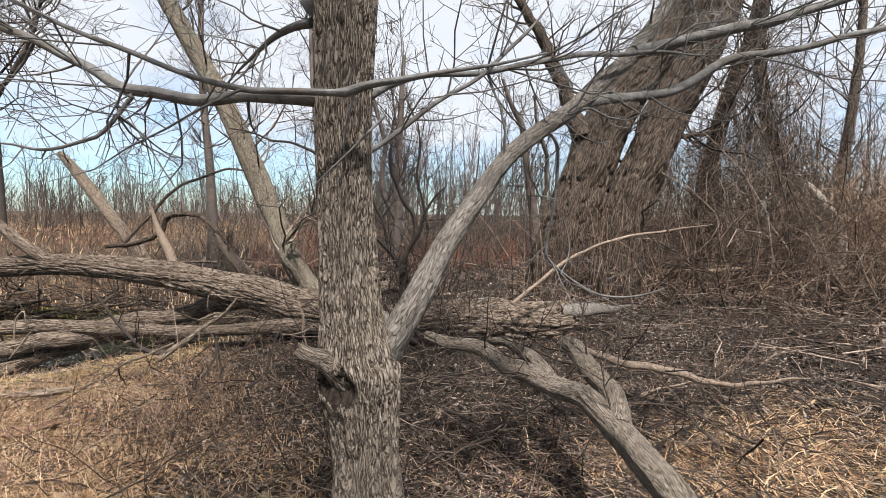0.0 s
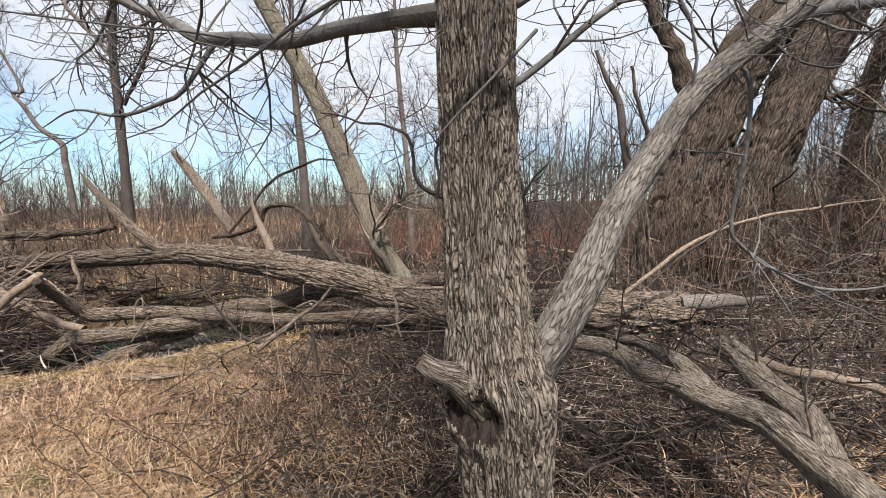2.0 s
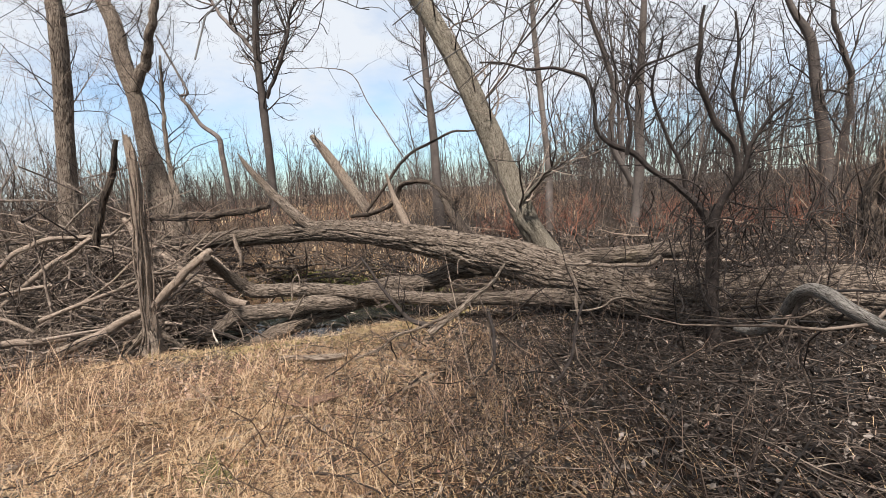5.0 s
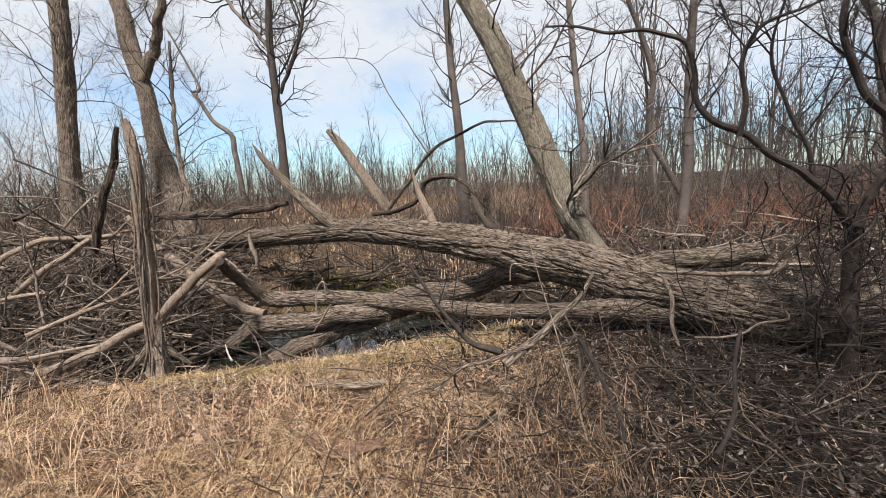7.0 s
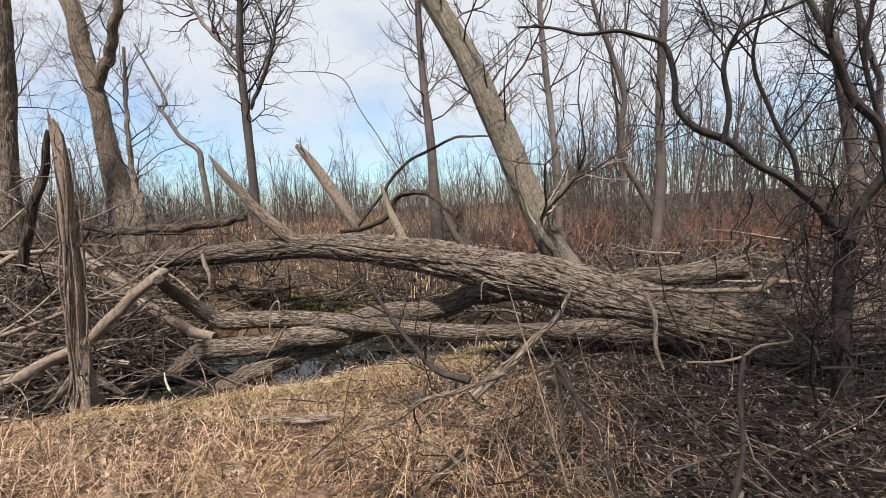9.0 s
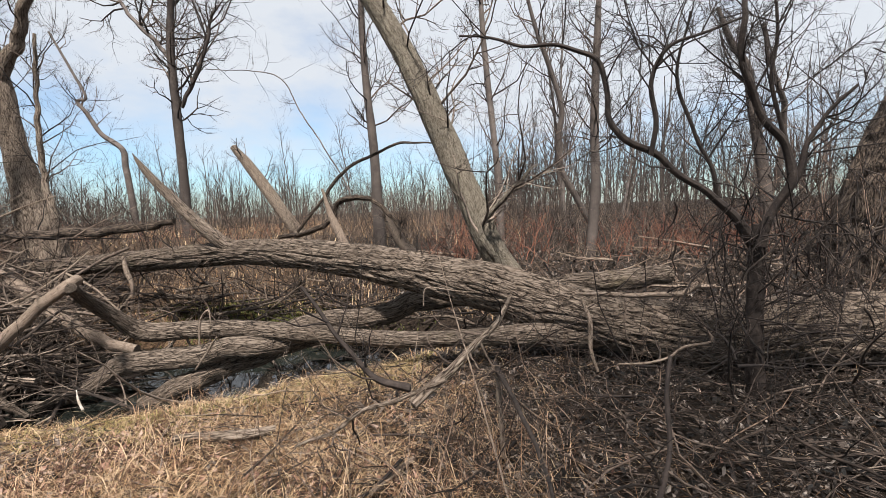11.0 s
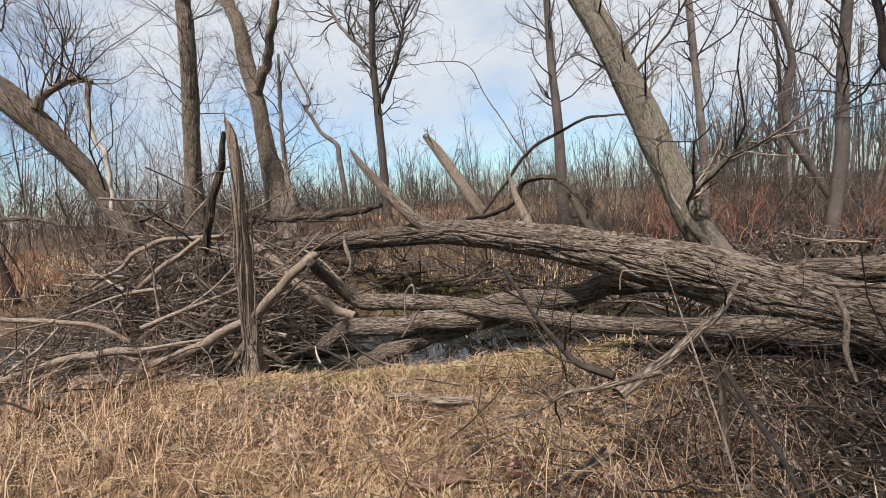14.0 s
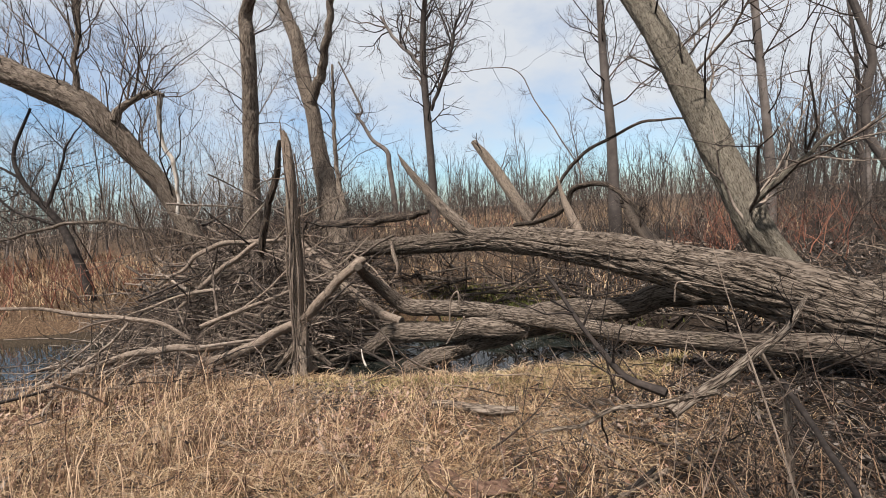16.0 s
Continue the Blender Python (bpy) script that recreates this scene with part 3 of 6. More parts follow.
# ---- the near tree ----
def near_tree():
    tree = empty_at("tree", (-0.20, 1.38, 0.1), "grey furrowed living tree with low spreading bare limbs", "tree")
    trunk = part("trunk", limb_mesh("trunk", [(-0.28, 1.38, 2.50, 0.073), (-0.28, 1.38, 2.35, 0.076), (-0.28, 1.38, 2.26, 0.079), (-0.29, 1.38, 2.02, 0.077), (-0.29, 1.38, 1.78, 0.074), (-0.28, 1.38, 1.53, 0.079), (-0.27, 1.38, 1.35, 0.088), (-0.26, 1.38, 1.25, 0.105), (-0.25, 1.38, 1.18, 0.116), (-0.24, 1.38, 1.09, 0.104), (-0.23, 1.38, 0.93, 0.091), (-0.22, 1.38, 0.75, 0.101), (-0.21, 1.38, 0.57, 0.110), (-0.20, 1.38, 0.34, 0.126), (-0.20, 1.38, 0.08, 0.170)], M_BARK, 320, 0.007, 0.04, 0.15, 36), tree)
    part("limb", limb_mesh("limb", [(-0.19, 1.40, 1.21, 0.048), (-0.14, 1.40, 1.29, 0.045), (-0.07, 1.42, 1.41, 0.041), (0.01, 1.50, 1.56, 0.036), (0.10, 1.58, 1.69, 0.033), (0.21, 1.66, 1.84, 0.030), (0.32, 1.74, 1.94, 0.030), (0.49, 1.84, 2.06, 0.030), (0.62, 1.92, 2.18, 0.033), (0.76, 2.00, 2.30, 0.032), (0.87, 2.05, 2.44, 0.029), (0.97, 2.10, 2.59, 0.025), (1.12, 2.20, 2.83, 0.022), (1.26, 2.30, 3.13, 0.017)], M_BARK_LIMB, 80, 0.010, 0.06, 0.10, 17), tree)
    part("broken_stub", limb_mesh("broken_stub", [(-0.24, 1.37, 1.13, 0.055), (-0.29, 1.33, 1.20, 0.046), (-0.33, 1.30, 1.24, 0.031), (-0.37, 1.28, 1.26, 0.023), (-0.40, 1.28, 1.28, 0.019)], M_BARK, 40, 0.012, 0.10, 0.03, 9), tree, "short broken limb stub")
    me = trunk.data
    co = np.empty(len(me.vertices) * 3, dtype=np.float32)
    me.vertices.foreach_get("co", co)
    co = co.reshape(-1, 3)
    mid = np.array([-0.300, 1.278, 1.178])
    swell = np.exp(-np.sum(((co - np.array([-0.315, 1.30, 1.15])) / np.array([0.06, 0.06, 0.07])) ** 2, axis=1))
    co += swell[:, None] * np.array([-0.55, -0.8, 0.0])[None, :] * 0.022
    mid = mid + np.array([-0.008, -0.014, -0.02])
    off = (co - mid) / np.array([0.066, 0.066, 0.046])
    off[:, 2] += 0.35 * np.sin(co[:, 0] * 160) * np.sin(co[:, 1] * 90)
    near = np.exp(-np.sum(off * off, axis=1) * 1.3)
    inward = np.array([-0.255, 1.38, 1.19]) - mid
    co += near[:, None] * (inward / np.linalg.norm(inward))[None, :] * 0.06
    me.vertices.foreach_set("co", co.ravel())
    # faces of the dent get the near-black colour that stands for its shade
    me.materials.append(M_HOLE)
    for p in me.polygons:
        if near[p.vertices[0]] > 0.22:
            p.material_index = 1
    me.update()
    limbs = ([(-0.34, 1.38, 1.98, 0.026), (-0.44, 1.40, 1.99, 0.020), (-0.61, 1.50, 2.02, 0.019), (-0.80, 1.55, 2.02, 0.019), (-0.97, 1.60, 2.05, 0.019), (-1.11, 1.65, 2.08, 0.019), (-1.25, 1.70, 2.15, 0.017), (-1.43, 1.75, 2.24, 0.016), (-1.65, 1.80, 2.34, 0.014), (-1.94, 1.90, 2.47, 0.012), (-2.29, 2.00, 2.65, 0.009)], [(0.30, 1.42, 2.13, 0.003), (0.12, 1.36, 2.07, 0.005), (-0.06, 1.27, 2.02, 0.007), (-0.19, 1.22, 1.99, 0.010), (-0.25, 1.22, 1.97, 0.013), (-0.28, 1.20, 1.96, 0.009), (-0.43, 1.20, 1.96, 0.008), (-0.51, 1.22, 1.97, 0.008), (-0.67, 1.25, 2.01, 0.007), (-0.85, 1.30, 2.08, 0.007), (-1.04, 1.35, 2.16, 0.006), (-1.25, 1.40, 2.26, 0.006), (-1.51, 1.50, 2.38, 0.004)], [(0.78, 2.00, 2.33, 0.029), (0.94, 2.05, 2.38, 0.025), (1.16, 2.10, 2.45, 0.023), (1.41, 2.15, 2.51, 0.023), (1.64, 2.20, 2.59, 0.021), (1.86, 2.25, 2.67, 0.018), (2.21, 2.30, 2.81, 0.014)], [(0.47, 1.84, 2.04, 0.018), (0.58, 1.90, 2.10, 0.020), (0.74, 1.95, 2.14, 0.019), (0.93, 2.00, 2.17, 0.019), (1.07, 2.05, 2.24, 0.020), (1.26, 2.10, 2.34, 0.018), (1.52, 2.15, 2.39, 0.015), (1.75, 2.20, 2.46, 0.014), (2.05, 2.25, 2.54, 0.013), (2.39, 2.30, 2.61, 0.010)], [(-0.22, 1.38, 1.99, 0.013), (-0.15, 1.45, 2.05, 0.010), (-0.05, 1.50, 2.09, 0.009), (0.14, 1.60, 2.13, 0.009), (0.34, 1.70, 2.19, 0.010), (0.47, 1.78, 2.24, 0.010), (0.64, 1.85, 2.27, 0.010), (0.83, 1.95, 2.32, 0.008), (1.21, 2.10, 2.35, 0.007)], [(-0.23, 1.40, 1.83, 0.009), (-0.17, 1.45, 1.88, 0.008), (-0.09, 1.50, 1.95, 0.008), (0.01, 1.55, 2.04, 0.007), (0.14, 1.60, 2.13, 0.007), (0.28, 1.70, 2.29, 0.006), (0.39, 1.75, 2.43, 0.006)], [(-0.24, 1.38, 2.24, 0.024), (-0.37, 1.40, 2.24, 0.028), (-0.42, 1.45, 2.31, 0.025), (-0.50, 1.50, 2.41, 0.022)], [(-0.39, 1.42, 2.21, 0.015), (-0.45, 1.45, 2.21, 0.012), (-0.54, 1.50, 2.19, 0.009), (-0.63, 1.55, 2.14, 0.005), (-0.77, 1.60, 2.03, 0.005)], [(0.39, 1.95, 1.99, 0.006), (0.44, 1.95, 1.98, 0.007), (0.47, 1.95, 1.91, 0.007), (0.46, 1.95, 1.72, 0.006), (0.43, 1.95, 1.53, 0.006), (0.45, 1.95, 1.46, 0.006), (0.55, 1.95, 1.37, 0.005), (0.66, 1.95, 1.32, 0.005), (0.81, 1.95, 1.32, 0.004), (0.94, 1.95, 1.36, 0.003)], [(-1.04, 1.60, 2.04, 0.008), (-1.13, 1.58, 1.92, 0.007), (-1.17, 1.56, 1.89, 0.006), (-1.29, 1.54, 1.85, 0.005), (-1.40, 1.50, 1.86, 0.003), (-1.51, 1.50, 1.82, 0.003)], [(-0.17, 1.36, 1.93, 0.004), (-0.22, 1.30, 1.86, 0.0035), (-0.28, 1.27, 1.79, 0.003), (-0.35, 1.25, 1.72, 0.002)])
    limbs = [[*c[:-1], (*c[-1][:3], 0.0015)] for c in limbs]
    for k, ctrl in enumerate(limbs):
        part("limb", limb_mesh("limb", ctrl, M_LIMB, 14, 0.03, 0.07, wob=0.004), tree, "bare drooping limb" if k == 8 else "")
    acc, rs = Acc(), np.random.RandomState(5)
    for ctrl, n, ln in zip(limbs, (20, 8, 24, 24, 16, 12, 8, 6, 7, 6, 0), (0.6, 0.5, 0.7, 0.7, 0.5, 0.5, 0.5, 0.35, 0.35, 0.35, 0.3)):
        twigs_on(acc, rs, ctrl, n, ln * 1.15, 0.0042, 2, up=0.15, bend=0.16) if n else None
    twigs_on(acc, rs, limbs[0], 6, 0.5, 0.006, 2, up=0.0, droop=0.35)
    twigs_on(acc, rs, [(-0.19, 1.40, 1.21, 0.048), (-0.14, 1.40, 1.29, 0.045), (-0.07, 1.42, 1.41, 0.041), (0.01, 1.50, 1.56, 0.036), (0.10, 1.58, 1.69, 0.033), (0.21, 1.66, 1.84, 0.030), (0.32, 1.74, 1.94, 0.030), (0.49, 1.84, 2.06, 0.030), (0.62, 1.92, 2.18, 0.033), (0.76, 2.00, 2.30, 0.032), (0.87, 2.05, 2.44, 0.029), (0.97, 2.10, 2.59, 0.025), (1.12, 2.20, 2.83, 0.022), (1.26, 2.30, 3.13, 0.017)], 14, 0.5, 0.006, 2, lo=0.3)
    twigs_on(acc, rs, [(-0.28, 1.38, 2.50, 0.073), (-0.28, 1.38, 2.35, 0.076), (-0.28, 1.38, 2.26, 0.079), (-0.29, 1.38, 2.02, 0.077), (-0.29, 1.38, 1.78, 0.074), (-0.28, 1.38, 1.53, 0.079), (-0.27, 1.38, 1.35, 0.088), (-0.26, 1.38, 1.25, 0.105), (-0.25, 1.38, 1.18, 0.116), (-0.24, 1.38, 1.09, 0.104), (-0.23, 1.38, 0.93, 0.091), (-0.22, 1.38, 0.75, 0.101), (-0.21, 1.38, 0.57, 0.110), (-0.20, 1.38, 0.34, 0.126), (-0.20, 1.38, 0.08, 0.170)], 5, 0.35, 0.002, 2, lo=0.0, hi=0.25, up=0.1)
    # the crown above the limbs, mostly unseen, filled out to shade the litter ahead
    for _ in range(18):
        q = np.array([-0.28 + rs.normal(0, 0.03), 1.38 + rs.normal(0, 0.03), rs.uniform(2.4, 5.0)])
        grow(acc, rs, q, (rs.normal(0, 1), rs.normal(0, 1), 0.6), 2.3, 0.03, 3, 3, kids=(7, 5, 3), bend=0.16)
    acc.tube([(-0.28, 1.38, 2.45), (-0.3, 1.42, 3.3), (-0.25, 1.4, 4.6), (-0.3, 1.3, 6.0)], (0.072, 0.06, 0.04, 0.012), 12)
    stuff_part("crown", acc.mesh("crown", M_LIMB), tree, "bare grey twigs without leaves")


near_tree()


# ---- fallen willow across the stream ----
def fallen_willow():
    log = empty_at("fallen_tree", (-1.6, 5.8, 0.3), "huge fallen willow lying across the stream, furrowed bark", "fallen tree")
    main = [(1.62, 6.00, 0.28, 0.257), (1.05, 6.00, 0.25, 0.274), (0.65, 5.95, 0.29, 0.270), (0.16, 5.90, 0.32, 0.243), (-0.39, 5.85, 0.28, 0.225), (-0.98, 5.80, 0.31, 0.212), (-1.58, 5.80, 0.44, 0.207), (-2.18, 5.82, 0.61, 0.209), (-2.87, 5.90, 0.74, 0.177), (-3.60, 6.00, 0.86, 0.157), (-4.37, 6.10, 0.93, 0.141), (-5.22, 6.25, 0.94, 0.132), (-6.28, 6.40, 0.87, 0.128), (-7.57, 6.60, 0.79, 0.120), (-9.34, 6.80, 0.71, 0.110)]
    part("trunk", limb_mesh("trunk", main, M_BARK_LOG, 160, 0.025, 0.06, 0.17, 24), log)
    part("limb", limb_mesh("limb", [(-5.12, 6.24, 0.94, 0.080), (-5.36, 6.18, 1.08, 0.078), (-5.75, 6.20, 1.37, 0.066), (-6.31, 6.30, 1.80, 0.050), (-6.57, 6.37, 2.01, 0.032), (-6.72, 6.41, 2.16, 0.006)], M_BARK_LOG, 24, 0.04, 0.08), log, "broken limb rising from the log")
    part("limb", limb_mesh("limb", [(-1.40, 5.75, 0.25, 0.100), (-1.81, 5.62, 0.29, 0.096), (-2.33, 5.50, 0.28, 0.071), (-2.80, 5.40, 0.27, 0.066), (-3.28, 5.35, 0.28, 0.069), (-3.80, 5.30, 0.32, 0.073), (-4.43, 5.30, 0.33, 0.078), (-4.90, 5.20, 0.34, 0.080), (-5.33, 5.10, 0.34, 0.082), (-5.41, 4.85, 0.56, 0.056), (-5.34, 4.60, 0.74, 0.045), (-5.19, 4.40, 0.86, 0.038)], M_BARK_LOG, 64, 0.025, 0.07, 0.09, 13), log, "long low side limb")
    part("butt_splinter", limb_mesh("butt_splinter", [(1.5, 5.86, 0.42, 0.10), (1.8, 5.88, 0.44, 0.075), (2.1, 5.9, 0.47, 0.05), (2.4, 5.93, 0.53, 0.012)], M_BARK_LIMB, 14, 0.03, 0.35, wob=0.012), log, "torn pale wood at the butt")
    for ctrl in ([(-2.81, 5.55, 0.52, 0.006), (-2.80, 5.55, 0.64, 0.007), (-2.75, 5.55, 0.68, 0.007), (-2.55, 5.55, 0.65, 0.006), (-2.37, 5.55, 0.64, 0.004)], [(-6.53, 6.00, 0.95, 0.019), (-6.51, 6.00, 0.77, 0.029), (-6.45, 6.00, 0.62, 0.024), (-6.46, 6.00, 0.48, 0.017)], [(-4.69, 5.05, 0.26, 0.009), (-4.66, 5.05, 0.47, 0.010), (-4.57, 5.05, 0.56, 0.009), (-4.55, 5.05, 0.42, 0.005)], [(-4.70, 5.00, 0.05, 0.009), (-4.56, 5.00, 0.22, 0.011), (-4.45, 5.00, 0.34, 0.007)]):
        part("peeled_twig", limb_mesh("peeled_twig", ctrl, M_DEAD, 8, 0.02, 0.1, wob=0.004), log, "bleached barkless twig")
    acc, rs = Acc(), np.random.RandomState(8)
    twigs_on(acc, rs, main, 22, 0.8, 0.010, 2, lo=0.4, up=0.25)
    twigs_on(acc, rs, main, 26, 0.7, 0.008, 2, lo=0.3, up=-0.1, droop=0.3)
    twigs_on(acc, rs, [(-1.40, 5.75, 0.25, 0.100), (-1.81, 5.62, 0.29, 0.096), (-2.33, 5.50, 0.28, 0.071), (-2.80, 5.40, 0.27, 0.066), (-3.28, 5.35, 0.28, 0.069), (-3.80, 5.30, 0.32, 0.073), (-4.43, 5.30, 0.33, 0.078), (-4.90, 5.20, 0.34, 0.080), (-5.33, 5.10, 0.34, 0.082), (-5.41, 4.85, 0.56, 0.056), (-5.34, 4.60, 0.74, 0.045), (-5.19, 4.40, 0.86, 0.038)], 16, 0.4, 0.006, 2, lo=0.2, up=0.1)
    stuff_part("twig_spray", acc.mesh("twig_spray", M_TWIG), log, "thin dead twigs along the log")


fallen_willow()


def lone_limb(name, ctrl, mat, label, category, sides=20, step=0.04, amount=0.08, ridge=0.0, shoots=0, length=0.4, group="", twig_mat=None, seed=0, droop=0.0, up=0.1, extra=()):
    """A loose log, pole or dead limb, with its side shoots as one part."""
    at = min(ctrl, key=lambda q: q[2])
    wob = min(0.012, 0.35 * float(np.mean([q[3] for q in ctrl])))
    if not shoots and not extra:
        me = limb_mesh(name, ctrl, mat, sides, step, amount, ridge, wob=wob)
        return tagged(new(name, me), label, category, group)
    e = empty_at(name, at[:3], label, category, group)
    part("stem", limb_mesh("stem", ctrl, mat, sides, step, amount, ridge, wob=wob), e)
    for c in extra:
        part("fork", limb_mesh("fork", c, mat, sides, step, amount, ridge, wob=wob), e)
    if shoots:
        acc, rs = Acc(), np.random.RandomState(seed + 100)
        for c in (ctrl, *extra):
            twigs_on(acc, rs, c, shoots, length, 0.007, 2, lo=0.1, up=up, droop=droop)
        stuff_part("twig_spray", acc.mesh("twig_spray", twig_mat or M_TWIG), e)
    return e


G_LOGS = "logs lying in the stream"
lone_limb("log", [(-3.80, 5.50, 0.25, 0.063), (-4.27, 5.25, 0.20, 0.088), (-4.83, 5.10, 0.13, 0.091), (-5.36, 4.95, 0.08, 0.089), (-5.61, 4.80, -0.05, 0.067), (-5.92, 4.70, -0.21, 0.050), (-6.14, 4.60, -0.29, 0.032)], M_BARK_LOG, "dead log resting in the shallow stream", "log", 56, 0.03, 0.08, 0.10, group=G_LOGS)
lone_limb("log", [(-3.92, 5.70, 0.19, 0.098), (-4.26, 5.50, 0.11, 0.093), (-4.63, 5.25, -0.02, 0.088), (-4.97, 5.05, -0.16, 0.088), (-5.20, 4.90, -0.27, 0.066)], M_BARK_LOG, "dark bark-covered log slanting into the water", "log", 56, 0.03, 0.08, 0.10, group=G_LOGS)
lone_limb("log", [(-2.45, 6.75, 0.44, 0.115), (-3.10, 6.40, 0.39, 0.111), (-3.40, 6.20, 0.30, 0.102), (-3.81, 6.00, 0.27, 0.093), (-4.17, 5.80, 0.24, 0.083), (-4.53, 5.60, 0.12, 0.070)], M_BARK_LOG, "thick log under the fallen willow", "log", 56, 0.03, 0.08, 0.10, group=G_LOGS)
lone_limb("log", [(-5.69, 5.30, -0.10, 0.053), (-6.31, 5.20, -0.17, 0.063), (-6.71, 5.00, -0.14, 0.063), (-7.30, 4.90, -0.17, 0.057), (-7.84, 4.80, -0.24, 0.041)], M_DEAD, "greyish old log half sunk at the bank", "log", 20, 0.04, 0.1, group=G_LOGS)
lone_limb("log", [(-5.66, 5.30, 0.09, 0.052), (-6.06, 5.20, 0.22, 0.057), (-6.44, 5.10, 0.51, 0.058), (-6.99, 5.10, 0.82, 0.052), (-7.36, 5.10, 1.06, 0.044), (-7.56, 5.10, 1.27, 0.027)], M_DEAD, "pale barkless log leaning on the brush", "log", 20, 0.04, 0.08, group=G_LOGS)
lone_limb("log", [(-0.59, 7.20, 0.54, 0.096), (-0.92, 7.00, 0.54, 0.104), (-1.28, 6.90, 0.51, 0.106), (-1.66, 6.90, 0.47, 0.102), (-2.17, 6.90, 0.42, 0.093)], M_BARK_LOG, "thick furrowed log behind the fallen willow", "log", 64, 0.03, 0.06, 0.11)
lone_limb("dead_limb", [(-5.42, 4.64, 0.89, 0.041), (-5.43, 4.53, 0.84, 0.043), (-5.58, 4.33, 0.61, 0.046), (-5.80, 4.09, 0.36, 0.047), (-6.05, 3.83, 0.17, 0.047), (-6.33, 3.58, 0.05, 0.049), (-6.59, 3.33, -0.03, 0.054), (-6.95, 3.03, -0.12, 0.062)], M_DEAD, "long grey dead pole propped over the bank", "dead limb", 24, 0.03, 0.08, shoots=3, length=0.35, seed=1)


def vine_stake():
    """A rotting upright stake, ragged at the top, with dead vines climbing it."""
    main = [(-5.80, 4.10, -0.14, 0.125), (-5.79, 4.10, 0.06, 0.075), (-5.80, 4.10, 0.38, 0.062), (-5.77, 4.10, 0.78, 0.057), (-5.75, 4.10, 1.17, 0.052), (-5.71, 4.10, 1.59, 0.047), (-5.72, 4.10, 1.92, 0.046), (-5.75, 4.10, 2.08, 0.034), (-5.77, 4.10, 2.16, 0.014)]
    stake = empty_at("snag", (-5.79, 4.10, 0.0), "upright rotting grey stake wrapped in dead vines", "dead tree")
    part("stem", limb_mesh("stem", main, M_DEAD, 48, 0.02, 0.18, 0.08, 10), stake)
    for dx, dy, top in ((-0.030, -0.01, 2.25), (0.028, 0.01, 2.12), (0.005, -0.03, 2.18)):
        part("splinter", limb_mesh("splinter", [(-5.72 + dx * 0.6, 4.10 + dy, 1.86, 0.022), (-5.75 + dx, 4.10 + dy, 2.05, 0.016), (-5.77 + dx * 1.3, 4.10 + dy, top, 0.003)], M_DEAD, 7, 0.03, 0.2, wob=0.004), stake)
    rs = np.random.RandomState(77)
    p = spline(main, 0.16)
    for k in range(9):
        a, turn, top = rs.uniform(0, 6.28), rs.normal(0, 1.6), rs.uniform(0.55, 1.0)
        q = p[:max(5, int(len(p) * top))]
        h = np.linspace(0, 1, len(q))
        reach = q[:, 3] + 0.012 + 0.05 * rs.rand() * np.abs(np.sin(h * rs.uniform(4, 9) + a))
        ctrl = [(x + r * math.cos(a + turn * t), y + r * math.sin(a + turn * t), z, 0.005 + 0.005 * rs.rand()) for (x, y, z, _), r, t in zip(q, reach, h)]
        part("vine", limb_mesh("vine", ctrl, M_TWIG_GREY if k % 2 else M_DEAD, 6, 0.04, 0.1, wob=0.004), stake)
    for dx, dy in ((0.20, -0.10), (-0.16, -0.14), (0.12, 0.16)):
        part("root", limb_mesh("root", [(-5.79, 4.10, 0.16, 0.05), (-5.79 + dx * 0.6, 4.10 + dy * 0.6, 0.02, 0.036), (-5.79 + dx * 1.3, 4.10 + dy * 1.3, -0.12, 0.016)], M_BARK_TREE, 10, 0.03, 0.15), stake)
    acc = Acc()
    twigs_on(acc, rs, main, 16, 0.5, 0.005, 2, lo=0.1, up=0.0, droop=0.2)
    stuff_part("twig_spray", acc.mesh("twig_spray", M_VINE), stake)


vine_stake()
lone_limb("snag", [(-6.55, 4.50, 2.21, 0.022), (-6.68, 4.50, 1.93, 0.033), (-6.85, 4.50, 1.66, 0.038), (-7.08, 4.50, 1.27, 0.043), (-7.31, 4.50, 0.91, 0.044)], M_BARK_DARK, "blackened broken stem behind the grey stake", "dead tree", 16, 0.03, 0.15)
lone_limb("dead_limb", [(-6.28, 6.50, 1.31, 0.035), (-6.81, 6.50, 1.26, 0.052), (-7.39, 6.50, 1.22, 0.060), (-8.28, 6.50, 1.21, 0.063), (-9.28, 6.50, 1.19, 0.055), (-10.25, 6.50, 1.15, 0.039)], M_BARK_DARK, "dark bare limb reaching over the log", "dead limb", 16, 0.04, 0.1, shoots=10, length=0.7, seed=3)
lone_limb("dead_limb", [(-7.04, 1.85, 0.81, 0.013), (-6.86, 2.10, 0.78, 0.013), (-6.68, 2.35, 0.73, 0.015), (-6.53, 2.58, 0.64, 0.019), (-6.33, 2.85, 0.59, 0.019), (-6.19, 3.05, 0.50, 0.018), (-6.09, 3.21, 0.35, 0.015)], M_DEAD, "bleached bare branch hanging over the stream", "dead limb", 12, 0.04, 0.08, extra=([(-6.34, 2.81, 0.60, 0.013), (-6.52, 2.64, 0.56, 0.013), (-6.67, 2.49, 0.50, 0.008)],))
